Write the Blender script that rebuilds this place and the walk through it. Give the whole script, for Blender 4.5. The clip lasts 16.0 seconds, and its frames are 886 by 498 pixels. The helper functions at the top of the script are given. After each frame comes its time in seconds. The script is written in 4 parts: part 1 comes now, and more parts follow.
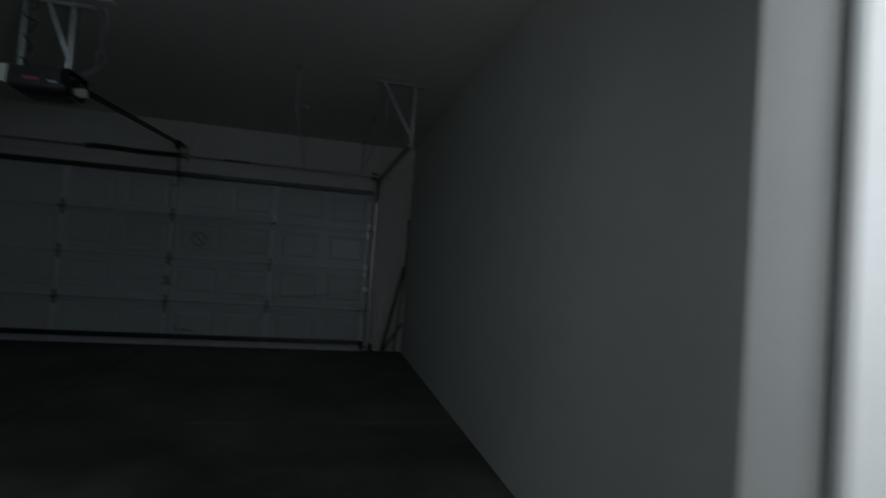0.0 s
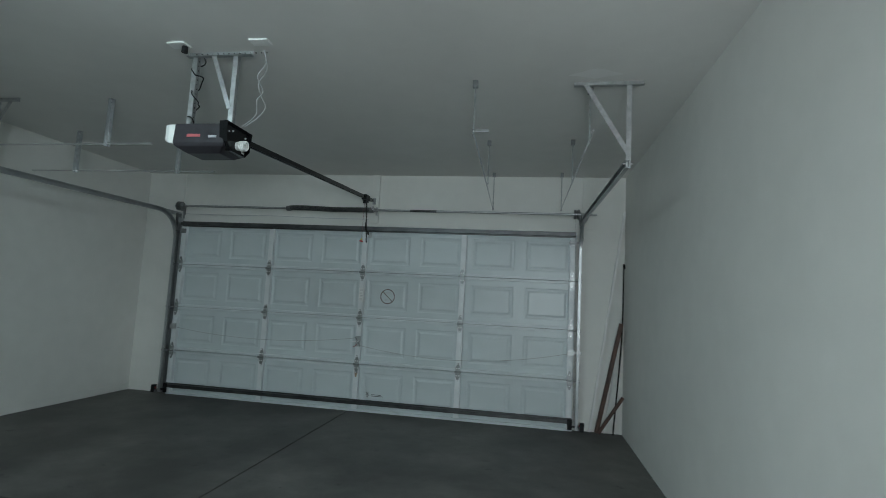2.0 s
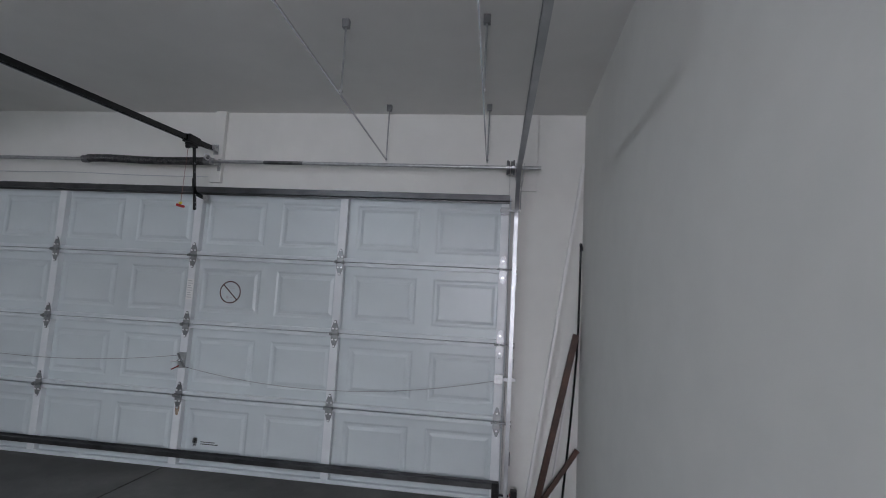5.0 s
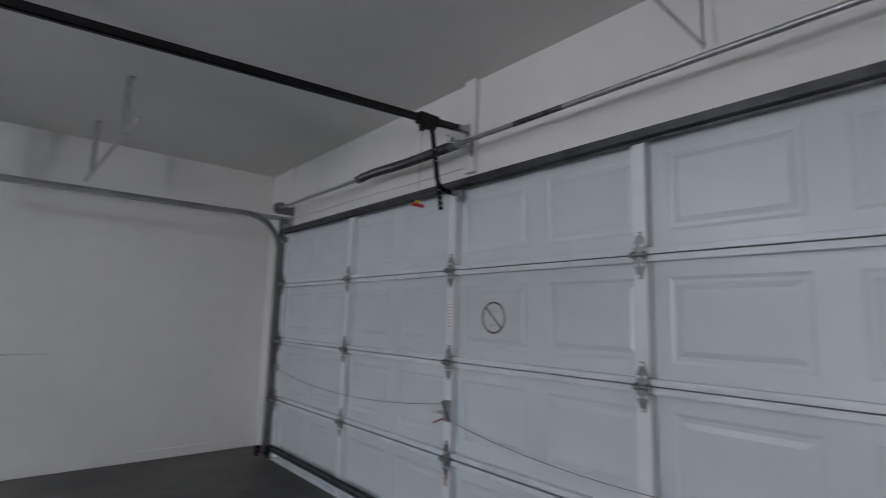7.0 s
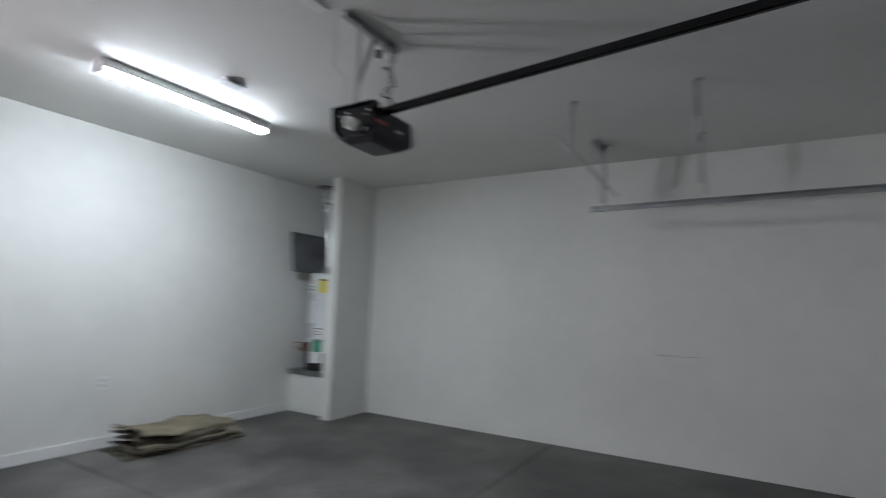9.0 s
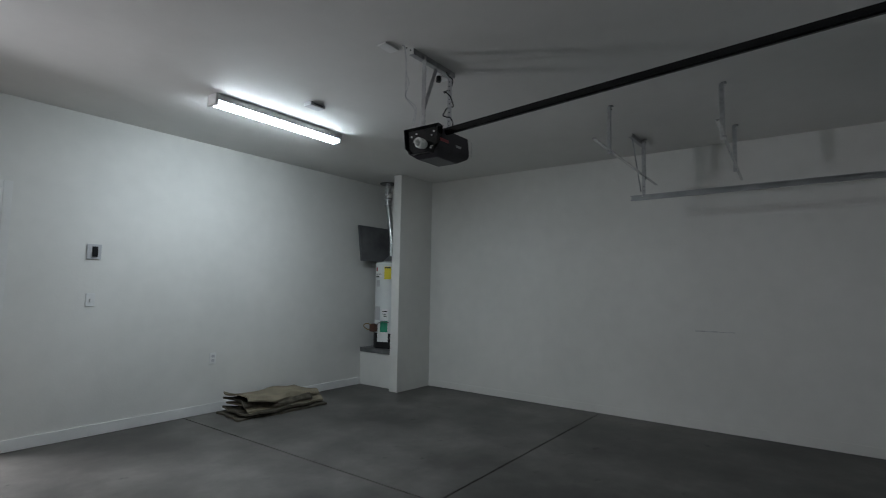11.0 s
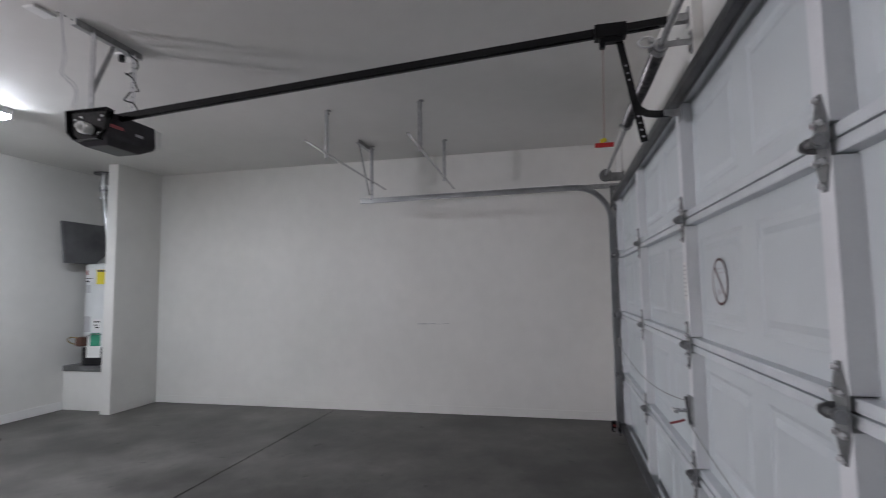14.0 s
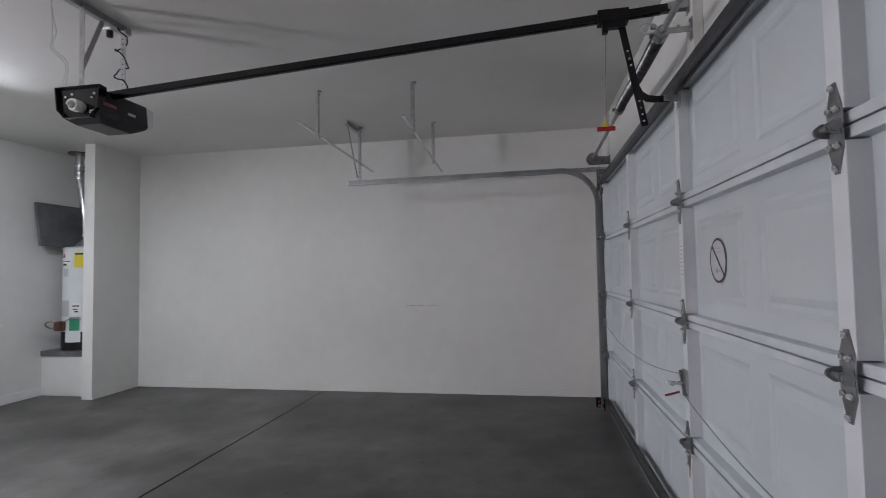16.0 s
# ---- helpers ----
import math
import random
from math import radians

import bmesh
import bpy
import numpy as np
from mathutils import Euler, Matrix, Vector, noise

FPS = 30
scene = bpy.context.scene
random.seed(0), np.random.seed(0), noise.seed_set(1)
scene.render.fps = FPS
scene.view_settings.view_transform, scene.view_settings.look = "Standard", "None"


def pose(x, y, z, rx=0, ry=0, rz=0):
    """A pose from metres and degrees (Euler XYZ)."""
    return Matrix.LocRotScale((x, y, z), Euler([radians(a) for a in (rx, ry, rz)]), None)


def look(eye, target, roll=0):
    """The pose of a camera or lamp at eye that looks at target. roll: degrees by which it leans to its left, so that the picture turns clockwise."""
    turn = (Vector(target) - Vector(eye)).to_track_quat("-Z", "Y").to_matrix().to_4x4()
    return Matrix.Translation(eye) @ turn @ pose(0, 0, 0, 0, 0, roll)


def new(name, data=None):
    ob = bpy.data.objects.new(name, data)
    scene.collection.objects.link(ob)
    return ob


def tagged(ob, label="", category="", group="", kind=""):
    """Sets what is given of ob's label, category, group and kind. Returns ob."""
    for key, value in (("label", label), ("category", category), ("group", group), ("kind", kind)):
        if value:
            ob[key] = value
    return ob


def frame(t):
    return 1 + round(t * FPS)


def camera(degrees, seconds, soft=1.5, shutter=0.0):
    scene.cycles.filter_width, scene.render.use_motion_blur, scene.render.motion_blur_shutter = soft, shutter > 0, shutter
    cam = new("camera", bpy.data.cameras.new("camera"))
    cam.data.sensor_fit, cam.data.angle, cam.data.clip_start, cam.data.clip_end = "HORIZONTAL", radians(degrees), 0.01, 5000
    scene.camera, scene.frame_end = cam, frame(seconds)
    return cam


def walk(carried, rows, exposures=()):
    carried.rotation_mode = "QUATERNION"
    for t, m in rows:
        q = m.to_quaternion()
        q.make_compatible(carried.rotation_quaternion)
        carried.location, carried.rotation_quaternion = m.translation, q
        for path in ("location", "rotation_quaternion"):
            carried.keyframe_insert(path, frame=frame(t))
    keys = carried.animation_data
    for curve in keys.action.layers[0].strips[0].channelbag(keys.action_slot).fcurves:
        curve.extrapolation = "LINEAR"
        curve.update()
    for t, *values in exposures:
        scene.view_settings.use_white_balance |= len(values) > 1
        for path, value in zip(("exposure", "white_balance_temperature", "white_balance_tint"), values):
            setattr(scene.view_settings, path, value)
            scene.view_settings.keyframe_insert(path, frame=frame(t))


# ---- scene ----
cam = camera(82.4, 16.0, 0.8, 0.5)

PATH = [
    (0, (1.884, -6.858, 1.206), (2.329, -4.909, 1.275), 4.1),
    (0.3, (1.908, -6.601, 1.264), (2.132, -4.62, 1.425), 3.6),
    (0.5, (1.935, -6.481, 1.289), (2.095, -4.498, 1.491), 4.1),
    (1, (1.885, -6.164, 1.323), (1.889, -4.175, 1.527), 4.3),
    (1.5, (1.958, -5.914, 1.374), (1.806, -3.928, 1.55), 2.9),
    (2, (1.946, -5.75, 1.334), (1.603, -3.79, 1.532), 3.0),
    (2.5, (1.934, -5.706, 1.303), (1.563, -3.745, 1.426), 1.1),
    (3, (1.938, -5.509, 1.285), (1.71, -3.525, 1.393), -0.1),
    (3.2, (1.945, -5.371, 1.297), (1.851, -3.376, 1.406), 0.3),
    (5.3, (2.451, -3.395, 1.359), (2.127, -1.432, 1.565), 4.2),
    (5.5, (2.423, -3.203, 1.363), (2.008, -1.255, 1.549), 3.9),
    (6, (2.4, -2.765, 1.337), (1.652, -0.925, 1.571), 3.1),
    (6.5, (2.315, -2.347, 1.307), (1.158, -0.727, 1.496), 4.3),
    (7, (2.24, -2.013, 1.318), (0.734, -0.725, 1.592), 1.6),
    (7.5, (2.198, -1.701, 1.319), (0.378, -0.889, 1.486), 2.5),
    (8, (2.043, -1.557, 1.3), (0.096, -1.123, 1.435), 5.0),
    (8.5, (1.973, -1.361, 1.325), (0.012, -1.731, 1.457), 4.0),
    (9, (2.014, -1.349, 1.325), (0.308, -2.368, 1.548), 2.0),
    (9.2, (2.091, -1.379, 1.341), (0.531, -2.611, 1.555), 1.0),
    (11.3, (2.535, -0.944, 1.324), (0.905, -2.095, 1.452), 0.9),
    (11.5, (2.51, -0.841, 1.325), (0.826, -1.912, 1.461), 0.8),
    (12, (2.424, -0.646, 1.325), (0.58, -1.397, 1.515), 0.5),
    (12.5, (2.363, -0.578, 1.326), (0.4, -0.928, 1.484), 0.1),
    (13, (2.343, -0.57, 1.326), (0.391, -0.98, 1.471), -0.4),
    (13.5, (2.344, -0.613, 1.319), (0.436, -1.192, 1.47), -0.5),
    (14, (2.335, -0.562, 1.32), (0.39, -1.0, 1.478), -0.8),
    (14.5, (2.333, -0.53, 1.307), (0.347, -0.753, 1.39), 0.1),
    (15, (2.345, -0.603, 1.306), (0.35, -0.738, 1.352), 0.9),
    (15.5, (2.371, -0.671, 1.309), (0.388, -0.92, 1.386), -0.8),
    (16, (2.406, -0.692, 1.306), (0.437, -1.034, 1.398), -1.0),
]

# exposure and white balance of the clip's camera along the way
EXPOSURES = [
    (0.0, -2.6, 5850, 4), (0.3, -1.8, 5650, 0), (0.5, -1.15, 5700, -4), (1.0, -0.3, 5750, -5), (1.5, 0.3, 5780, -5), (2.0, 0.87, 5800, -2),
    (3.2, 1.29, 5860, 1), (5.3, 1.25, 6080, 19), (7.0, 1.22, 6150, 20), (8.0, 1.32, 6150, 20), (9.2, 1.25, 6200, 16), (11.3, 0.5, 6150, 13),
    (12.0, 0.76, 6280, 19), (13.0, 1.36, 6320, 21), (13.5, 1.33, 6320, 20), (14.0, 1.62, 6340, 23), (14.5, 1.80, 6350, 25), (16.0, 1.56, 6350, 23)]
walk(cam, [(t, look(eye, target, roll)) for t, eye, target, roll in PATH], EXPOSURES)

# ---- room dimensions (metres) ----
XL, XR = -3.025, 2.965          # side walls
YD, YB = 0.06, -6.17           # garage-door wall, back wall
ZC = 2.79                     # ceiling
WT = 0.14                     # wall thickness
DX0, DX1, DZ = 1.43, 2.58, 2.05   # doorway to the house
PY0, PY1, PX = -5.515, -5.385, -2.37  # short partition beside the water heater

# ---- world and lights ----
world = bpy.data.worlds.new("world")
world.use_nodes = True
world.node_tree.nodes["Background"].inputs[0].default_value = (0.02, 0.025, 0.035, 1)
world.node_tree.nodes["Background"].inputs[1].default_value = 0.3
scene.world = world


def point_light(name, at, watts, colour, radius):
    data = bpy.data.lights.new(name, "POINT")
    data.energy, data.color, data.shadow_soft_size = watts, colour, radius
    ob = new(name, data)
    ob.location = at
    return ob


LAMP_X, LAMP_Y = -0.10, -4.79
point_light("camera_light_standin", (2.34, -6.95, 1.50), 84, (0.985, 0.985, 1.0), 0.20)   # added unseen lamp in the hall, stands in for a light carried with the camera


# ---- materials ----
def nodes_of(name):
    m = bpy.data.materials.new(name)
    m.use_nodes = True
    nt = m.node_tree
    return m, nt, nt.nodes["Principled BSDF"]


def textured(name, c0, c1, rough, metal=0.0, scale=4.0, fine=180.0, bump=0.15, spread=(0.35, 0.65), fine_mix=0.25, depth=0.002, coat=0.0, rough_var=0.08, spec=0.5):
    """Two-scale colour variation (blotches and grain), fine relief and uneven gloss."""
    m, nt, b = nodes_of(name)
    n, l = nt.nodes, nt.links
    tc = n.new("ShaderNodeTexCoord")
    big = n.new("ShaderNodeTexNoise"); big.inputs["Scale"].default_value = scale; big.inputs["Detail"].default_value = 6
    small = n.new("ShaderNodeTexNoise"); small.inputs["Scale"].default_value = fine; small.inputs["Detail"].default_value = 3
    l.new(tc.outputs["Object"], big.inputs["Vector"]); l.new(tc.outputs["Object"], small.inputs["Vector"])
    mix = n.new("ShaderNodeMath"); mix.operation = "MULTIPLY_ADD"
    l.new(small.outputs[0], mix.inputs[0]); mix.inputs[1].default_value = fine_mix
    sub = n.new("ShaderNodeMath"); sub.operation = "SUBTRACT"
    l.new(big.outputs[0], sub.inputs[0]); sub.inputs[1].default_value = fine_mix / 2
    l.new(sub.outputs[0], mix.inputs[2])
    ramp = n.new("ShaderNodeValToRGB")
    ramp.color_ramp.elements[0].position, ramp.color_ramp.elements[1].position = spread
    ramp.color_ramp.elements[0].color, ramp.color_ramp.elements[1].color = (*c0, 1), (*c1, 1)
    l.new(mix.outputs[0], ramp.inputs[0]); l.new(ramp.outputs[0], b.inputs["Base Color"])
    rr = n.new("ShaderNodeMapRange")
    rr.inputs[3].default_value, rr.inputs[4].default_value = rough - rough_var, rough + rough_var
    l.new(big.outputs[0], rr.inputs[0]); l.new(rr.outputs[0], b.inputs["Roughness"])
    b.inputs["Metallic"].default_value = metal
    b.inputs["Coat Weight"].default_value = coat
    b.inputs["Specular IOR Level"].default_value = spec
    bp = n.new("ShaderNodeBump"); bp.inputs["Strength"].default_value = bump; bp.inputs["Distance"].default_value = depth
    l.new(small.outputs[0], bp.inputs["Height"]); l.new(bp.outputs[0], b.inputs["Normal"])
    return m


def concrete_material():
    m, nt, b = nodes_of("concrete")
    n, l = nt.nodes, nt.links
    tc = n.new("ShaderNodeTexCoord")

    def noise_tex(scale, detail, rough=0.6):
        t = n.new("ShaderNodeTexNoise")
        t.inputs["Scale"].default_value, t.inputs["Detail"].default_value, t.inputs["Roughness"].default_value = scale, detail, rough
        l.new(tc.outputs["Object"], t.inputs["Vector"])
        return t

    def ramp(src, p0, p1, c0, c1):
        r = n.new("ShaderNodeValToRGB")
        r.color_ramp.elements[0].position, r.color_ramp.elements[1].position = p0, p1
        r.color_ramp.elements[0].color, r.color_ramp.elements[1].color = (*c0, 1), (*c1, 1)
        l.new(src, r.inputs[0])
        return r

    def multiply(a, c, f):
        x = n.new("ShaderNodeMixRGB"); x.blend_type = "MULTIPLY"; x.inputs[0].default_value = f
        l.new(a, x.inputs[1]); l.new(c, x.inputs[2])
        return x
    cloud, stain, grain, spots = noise_tex(0.9, 6), noise_tex(2.6, 8, 0.7), noise_tex(140, 4), noise_tex(7, 3)
    base = ramp(cloud.outputs[0], 0.38, 0.62, (0.070, 0.066, 0.061), (0.160, 0.153, 0.142))
    mid = ramp(stain.outputs[0], 0.36, 0.6, (0.55, 0.54, 0.525), (1, 1, 1))
    fleck = ramp(grain.outputs[0], 0.3, 0.7, (0.8, 0.8, 0.8), (1.06, 1.06, 1.06))
    oil = ramp(spots.outputs[0], 0.27, 0.34, (0.34, 0.33, 0.32), (1, 1, 1))
    c = multiply(multiply(multiply(base.outputs[0], mid.outputs[0], 1).outputs[0], fleck.outputs[0], 0.7).outputs[0], oil.outputs[0], 0.8)
    l.new(c.outputs[0], b.inputs["Base Color"])
    rr = n.new("ShaderNodeMapRange"); rr.inputs[3].default_value, rr.inputs[4].default_value = 0.36, 0.68
    l.new(stain.outputs[0], rr.inputs[0]); l.new(rr.outputs[0], b.inputs["Roughness"])
    bp = n.new("ShaderNodeBump"); bp.inputs["Strength"].default_value, bp.inputs["Distance"].default_value = 0.25, 0.002
    l.new(grain.outputs[0], bp.inputs["Height"]); l.new(bp.outputs[0], b.inputs["Normal"])
    return m


def plain(name, colour, rough=0.5, metal=0.0, emit=0.0):
    m, nt, b = nodes_of(name)
    b.inputs["Base Color"].default_value = (*colour, 1)
    b.inputs["Roughness"].default_value, b.inputs["Metallic"].default_value = rough, metal
    if emit:
        b.inputs["Emission Color"].default_value, b.inputs["Emission Strength"].default_value = (*colour, 1), emit
    return m


def wall_material(name, c0, c1, rough, strength):
    """Painted drywall: faint uneven paint, orange-peel relief, and shallow trowel waves."""
    m, nt, b = nodes_of(name)
    n, l = nt.nodes, nt.links
    tc = n.new("ShaderNodeTexCoord")
    tex = []
    for scale, detail in ((0.9, 5), (7.0, 4), (55.0, 3), (190.0, 2)):
        t = n.new("ShaderNodeTexNoise"); t.inputs["Scale"].default_value, t.inputs["Detail"].default_value = scale, detail
        l.new(tc.outputs["Object"], t.inputs["Vector"]); tex.append(t)
    mixed = n.new("ShaderNodeMath"); mixed.operation = "MULTIPLY_ADD"; mixed.inputs[1].default_value = 0.35
    l.new(tex[1].outputs[0], mixed.inputs[0]); l.new(tex[0].outputs[0], mixed.inputs[2])
    ramp = n.new("ShaderNodeValToRGB")
    ramp.color_ramp.elements[0].position, ramp.color_ramp.elements[1].position = 0.45, 0.92
    ramp.color_ramp.elements[0].color, ramp.color_ramp.elements[1].color = (*c0, 1), (*c1, 1)
    l.new(mixed.outputs[0], ramp.inputs[0]); l.new(ramp.outputs[0], b.inputs["Base Color"])
    rr = n.new("ShaderNodeMapRange"); rr.inputs[3].default_value, rr.inputs[4].default_value = rough - 0.08, rough + 0.08
    l.new(tex[1].outputs[0], rr.inputs[0]); l.new(rr.outputs[0], b.inputs["Roughness"])
    last = None
    for t, st, dist in ((tex[1], 0.5 * strength, 0.006), (tex[2], strength, 0.0035), (tex[3], 0.5 * strength, 0.001)):
        bp = n.new("ShaderNodeBump"); bp.inputs["Strength"].default_value, bp.inputs["Distance"].default_value = st, dist
        l.new(t.outputs[0], bp.inputs["Height"])
        if last:
            l.new(last.outputs[0], bp.inputs["Normal"])
        last = bp
    l.new(last.outputs[0], b.inputs["Normal"])
    return m


PAINT = wall_material("wall_paint", (0.675, 0.668, 0.638), (0.775, 0.765, 0.735), 0.60, 0.20)
CEIL = wall_material("ceiling_paint", (0.655, 0.648, 0.625), (0.735, 0.727, 0.705), 0.72, 0.20)
TRIM = textured("trim_paint", (0.74, 0.735, 0.72), (0.80, 0.795, 0.78), 0.38, scale=3, fine=60, bump=0.04)
CONCRETE = concrete_material()
JOINT = textured("joint_dirt", (0.018, 0.017, 0.016), (0.04, 0.038, 0.035), 0.9, scale=12)
STEEL_WHITE = textured("door_steel_white", (0.55, 0.595, 0.61), (0.605, 0.65, 0.665), 0.34, scale=2.2, fine=260, bump=0.05, depth=0.0008, rough_var=0.06)
STILE_WHITE = textured("stile_white", (0.70, 0.715, 0.735), (0.76, 0.775, 0.79), 0.38, scale=5, fine=160, bump=0.03)
RAIL_WHITE = textured("section_edge_white", (0.58, 0.615, 0.64), (0.68, 0.71, 0.73), 0.33, scale=6, fine=160, bump=0.03)
GALV = textured("galvanised_steel", (0.38, 0.385, 0.39), (0.50, 0.505, 0.51), 0.38, 0.82, scale=34, fine=220, bump=0.05, rough_var=0.08)
TRACK = textured("track_steel", (0.35, 0.36, 0.37), (0.45, 0.46, 0.47), 0.36, 0.80, scale=5, fine=260, bump=0.01, rough_var=0.02)
GALV_DULL = textured("dull_galvanised_steel", (0.20, 0.203, 0.207), (0.30, 0.303, 0.307), 0.36, 0.75, scale=9, fine=160, bump=0.08)
ROD = textured("bright_zinc_rod", (0.66, 0.66, 0.67), (0.78, 0.78, 0.79), 0.24, 0.75, scale=5, fine=200, bump=0.02, rough_var=0.03)
HINGE = textured("pressed_hinge_steel", (0.25, 0.255, 0.26), (0.37, 0.375, 0.38), 0.38, 0.82, scale=14, fine=220, bump=0.05)
STRUT = textured("strut_steel", (0.07, 0.07, 0.073), (0.12, 0.12, 0.123), 0.36, 0.8, scale=7, fine=140, bump=0.08)
BOLT = textured("zinc_bolt", (0.60, 0.60, 0.61), (0.80, 0.80, 0.81), 0.27, 0.70, scale=12, fine=200, bump=0.03)
SPRING = textured("oiled_spring_steel", (0.08, 0.08, 0.082), (0.17, 0.17, 0.172), 0.33, 0.85, scale=30, fine=200, bump=0.1)
BLACK = textured("black_plastic", (0.006, 0.006, 0.007), (0.012, 0.012, 0.013), 0.42, scale=12, fine=300, bump=0.05, spec=0.25)
BLACK_STEEL = textured("black_enamelled_steel", (0.004, 0.004, 0.005), (0.009, 0.009, 0.010), 0.2, scale=10, fine=260, bump=0.03, spec=0.4)
GREY_PLASTIC = textured("charcoal_plastic", (0.024, 0.022, 0.026), (0.042, 0.039, 0.045), 0.34, scale=8, fine=300, bump=0.05, spec=0.35)
RED = plain("red_plastic", (0.55, 0.02, 0.02), 0.45)
DARK_RED = plain("dark_red_plastic", (0.22, 0.03, 0.03), 0.5)
RED_LABEL = plain("red_label", (0.40, 0.09, 0.10), 0.5)
GREY_LABEL = plain("grey_label", (0.5, 0.5, 0.52), 0.5)
YELLOW = plain("yellow_label", (0.75, 0.62, 0.03), 0.5)
WHITE_LABEL = plain("white_label", (0.8, 0.8, 0.79), 0.5)
INK = plain("black_ink", (0.03, 0.03, 0.03), 0.6)
WHITE_GLASS = plain("white_glass", (0.86, 0.86, 0.84), 0.22)
WHITE_PLASTIC = textured("white_plastic", (0.74, 0.74, 0.73), (0.8, 0.8, 0.79), 0.4, scale=9, fine=200, bump=0.03)
ROPE = textured("cord", (0.4, 0.36, 0.3), (0.55, 0.5, 0.44), 0.85, scale=60, fine=300, bump=0.2)
WOOD_BROWN = textured("stained_wood", (0.035, 0.015, 0.01), (0.085, 0.037, 0.023), 0.55, scale=9, fine=90, bump=0.25)
CARDBOARD = textured("cardboard", (0.16, 0.135, 0.092), (0.235, 0.20, 0.14), 0.85, scale=5, fine=130, bump=0.15)
CARPET = textured("carpet_backing", (0.05, 0.043, 0.03), (0.11, 0.095, 0.07), 0.95, scale=18, fine=320, bump=0.5)
HEATER = textured("heater_enamel", (0.68, 0.70, 0.70), (0.74, 0.76, 0.76), 0.35, scale=3, fine=200, bump=0.02)
GREEN = plain("green_label", (0.02, 0.28, 0.16), 0.5)
PANEL_GREY = textured("grey_panel", (0.085, 0.085, 0.09), (0.16, 0.16, 0.165), 0.55, scale=5, fine=120, bump=0.1, spread=(0.3, 0.7))
FOIL = textured("vent_pipe_metal", (0.55, 0.56, 0.57), (0.78, 0.79, 0.8), 0.26, 0.95, scale=14, fine=120, bump=0.15)
TUBE_GLOW = plain("tube_glow", (0.88, 1.0, 1.02), 0.4, emit=41.0)


# ---- mesh helpers ----
def box(bm, x0, x1, y0, y1, z0, z1, bevel=0.0):
    r = bmesh.ops.create_cube(bm, size=1.0, matrix=Matrix.Translation(((x0 + x1) / 2, (y0 + y1) / 2, (z0 + z1) / 2)) @ Matrix.Diagonal((abs(x1 - x0), abs(y1 - y0), abs(z1 - z0), 1)))
    if bevel:
        edges = {e for v in r["verts"] for e in v.link_edges}
        bmesh.ops.bevel(bm, geom=list(edges), offset=bevel, segments=2, profile=0.7, affect="EDGES")
    return bm


def boxes(*rows, bevel=0.0):
    bm = bmesh.new()
    for r in rows:
        box(bm, *r, bevel=bevel)
    return bm


def oriented(bm, a, b, w, h, up=(0, 0, 1), bevel=0.0):
    """A bar of section w x h from a to b."""
    a, b = Vector(a), Vector(b)
    d = (b - a).normalized()
    side = d.cross(Vector(up))
    if side.length < 1e-4:
        side = d.cross(Vector((1, 0, 0)))
    side.normalize()
    top = side.cross(d)
    m = Matrix((side, d, top)).transposed().to_4x4()
    m.translation = (a + b) / 2
    r = bmesh.ops.create_cube(bm, size=1.0, matrix=m @ Matrix.Diagonal((w, (b - a).length, h, 1)))
    if bevel:
        edges = {e for v in r["verts"] for e in v.link_edges}
        bmesh.ops.bevel(bm, geom=list(edges), offset=bevel, segments=2, profile=0.7, affect="EDGES")
    return bm


def sweep(bm, pts, profile, closed_profile=True, up=(0, 0, 1), caps=True):
    """Sweep a 2D profile (side, top) along a line of points."""
    pts = [Vector(p) for p in pts]
    rings = []
    for i, p in enumerate(pts):
        d = (pts[min(i + 1, len(pts) - 1)] - pts[max(i - 1, 0)]).normalized()
        side = d.cross(Vector(up))
        if side.length < 1e-3:
            side = Vector((1, 0, 0))
        side.normalize()
        top = side.cross(d)
        rings.append([bm.verts.new(p + side * u + top * v) for u, v in profile])
    k = len(profile)
    for a, b in zip(rings, rings[1:]):
        for j in range(k if closed_profile else k - 1):
            bm.faces.new((a[j], a[(j + 1) % k], b[(j + 1) % k], b[j]))
    if caps and closed_profile:
        bm.faces.new(rings[0][::-1]); bm.faces.new(rings[-1])
    return bm


def circle(r, n=10):
    return [(r * math.cos(2 * math.pi * i / n), r * math.sin(2 * math.pi * i / n)) for i in range(n)]


def tube(bm, pts, r, n=10):
    """A round tube through points, with a steady frame."""
    pts = [Vector(p) for p in pts]
    d0 = (pts[1] - pts[0]).normalized()
    side = d0.cross(Vector((0, 0, 1)))
    if side.length < 0.1:
        side = d0.cross(Vector((1, 0, 0)))
    side.normalize()
    rings = []
    for i, p in enumerate(pts):
        d = (pts[min(i + 1, len(pts) - 1)] - pts[max(i - 1, 0)]).normalized()
        side = (side - d * side.dot(d)).normalized()
        top = side.cross(d)
        rings.append([bm.verts.new(p + side * u + top * v) for u, v in circle(r, n)])
    for a, b in zip(rings, rings[1:]):
        for j in range(n):
            bm.faces.new((a[j], a[(j + 1) % n], b[(j + 1) % n], b[j]))
    bm.faces.new(rings[0][::-1]); bm.faces.new(rings[-1])
    return bm


def cylinder(bm, a, b, r, n=16):
    return tube(bm, [a, b], r, n)


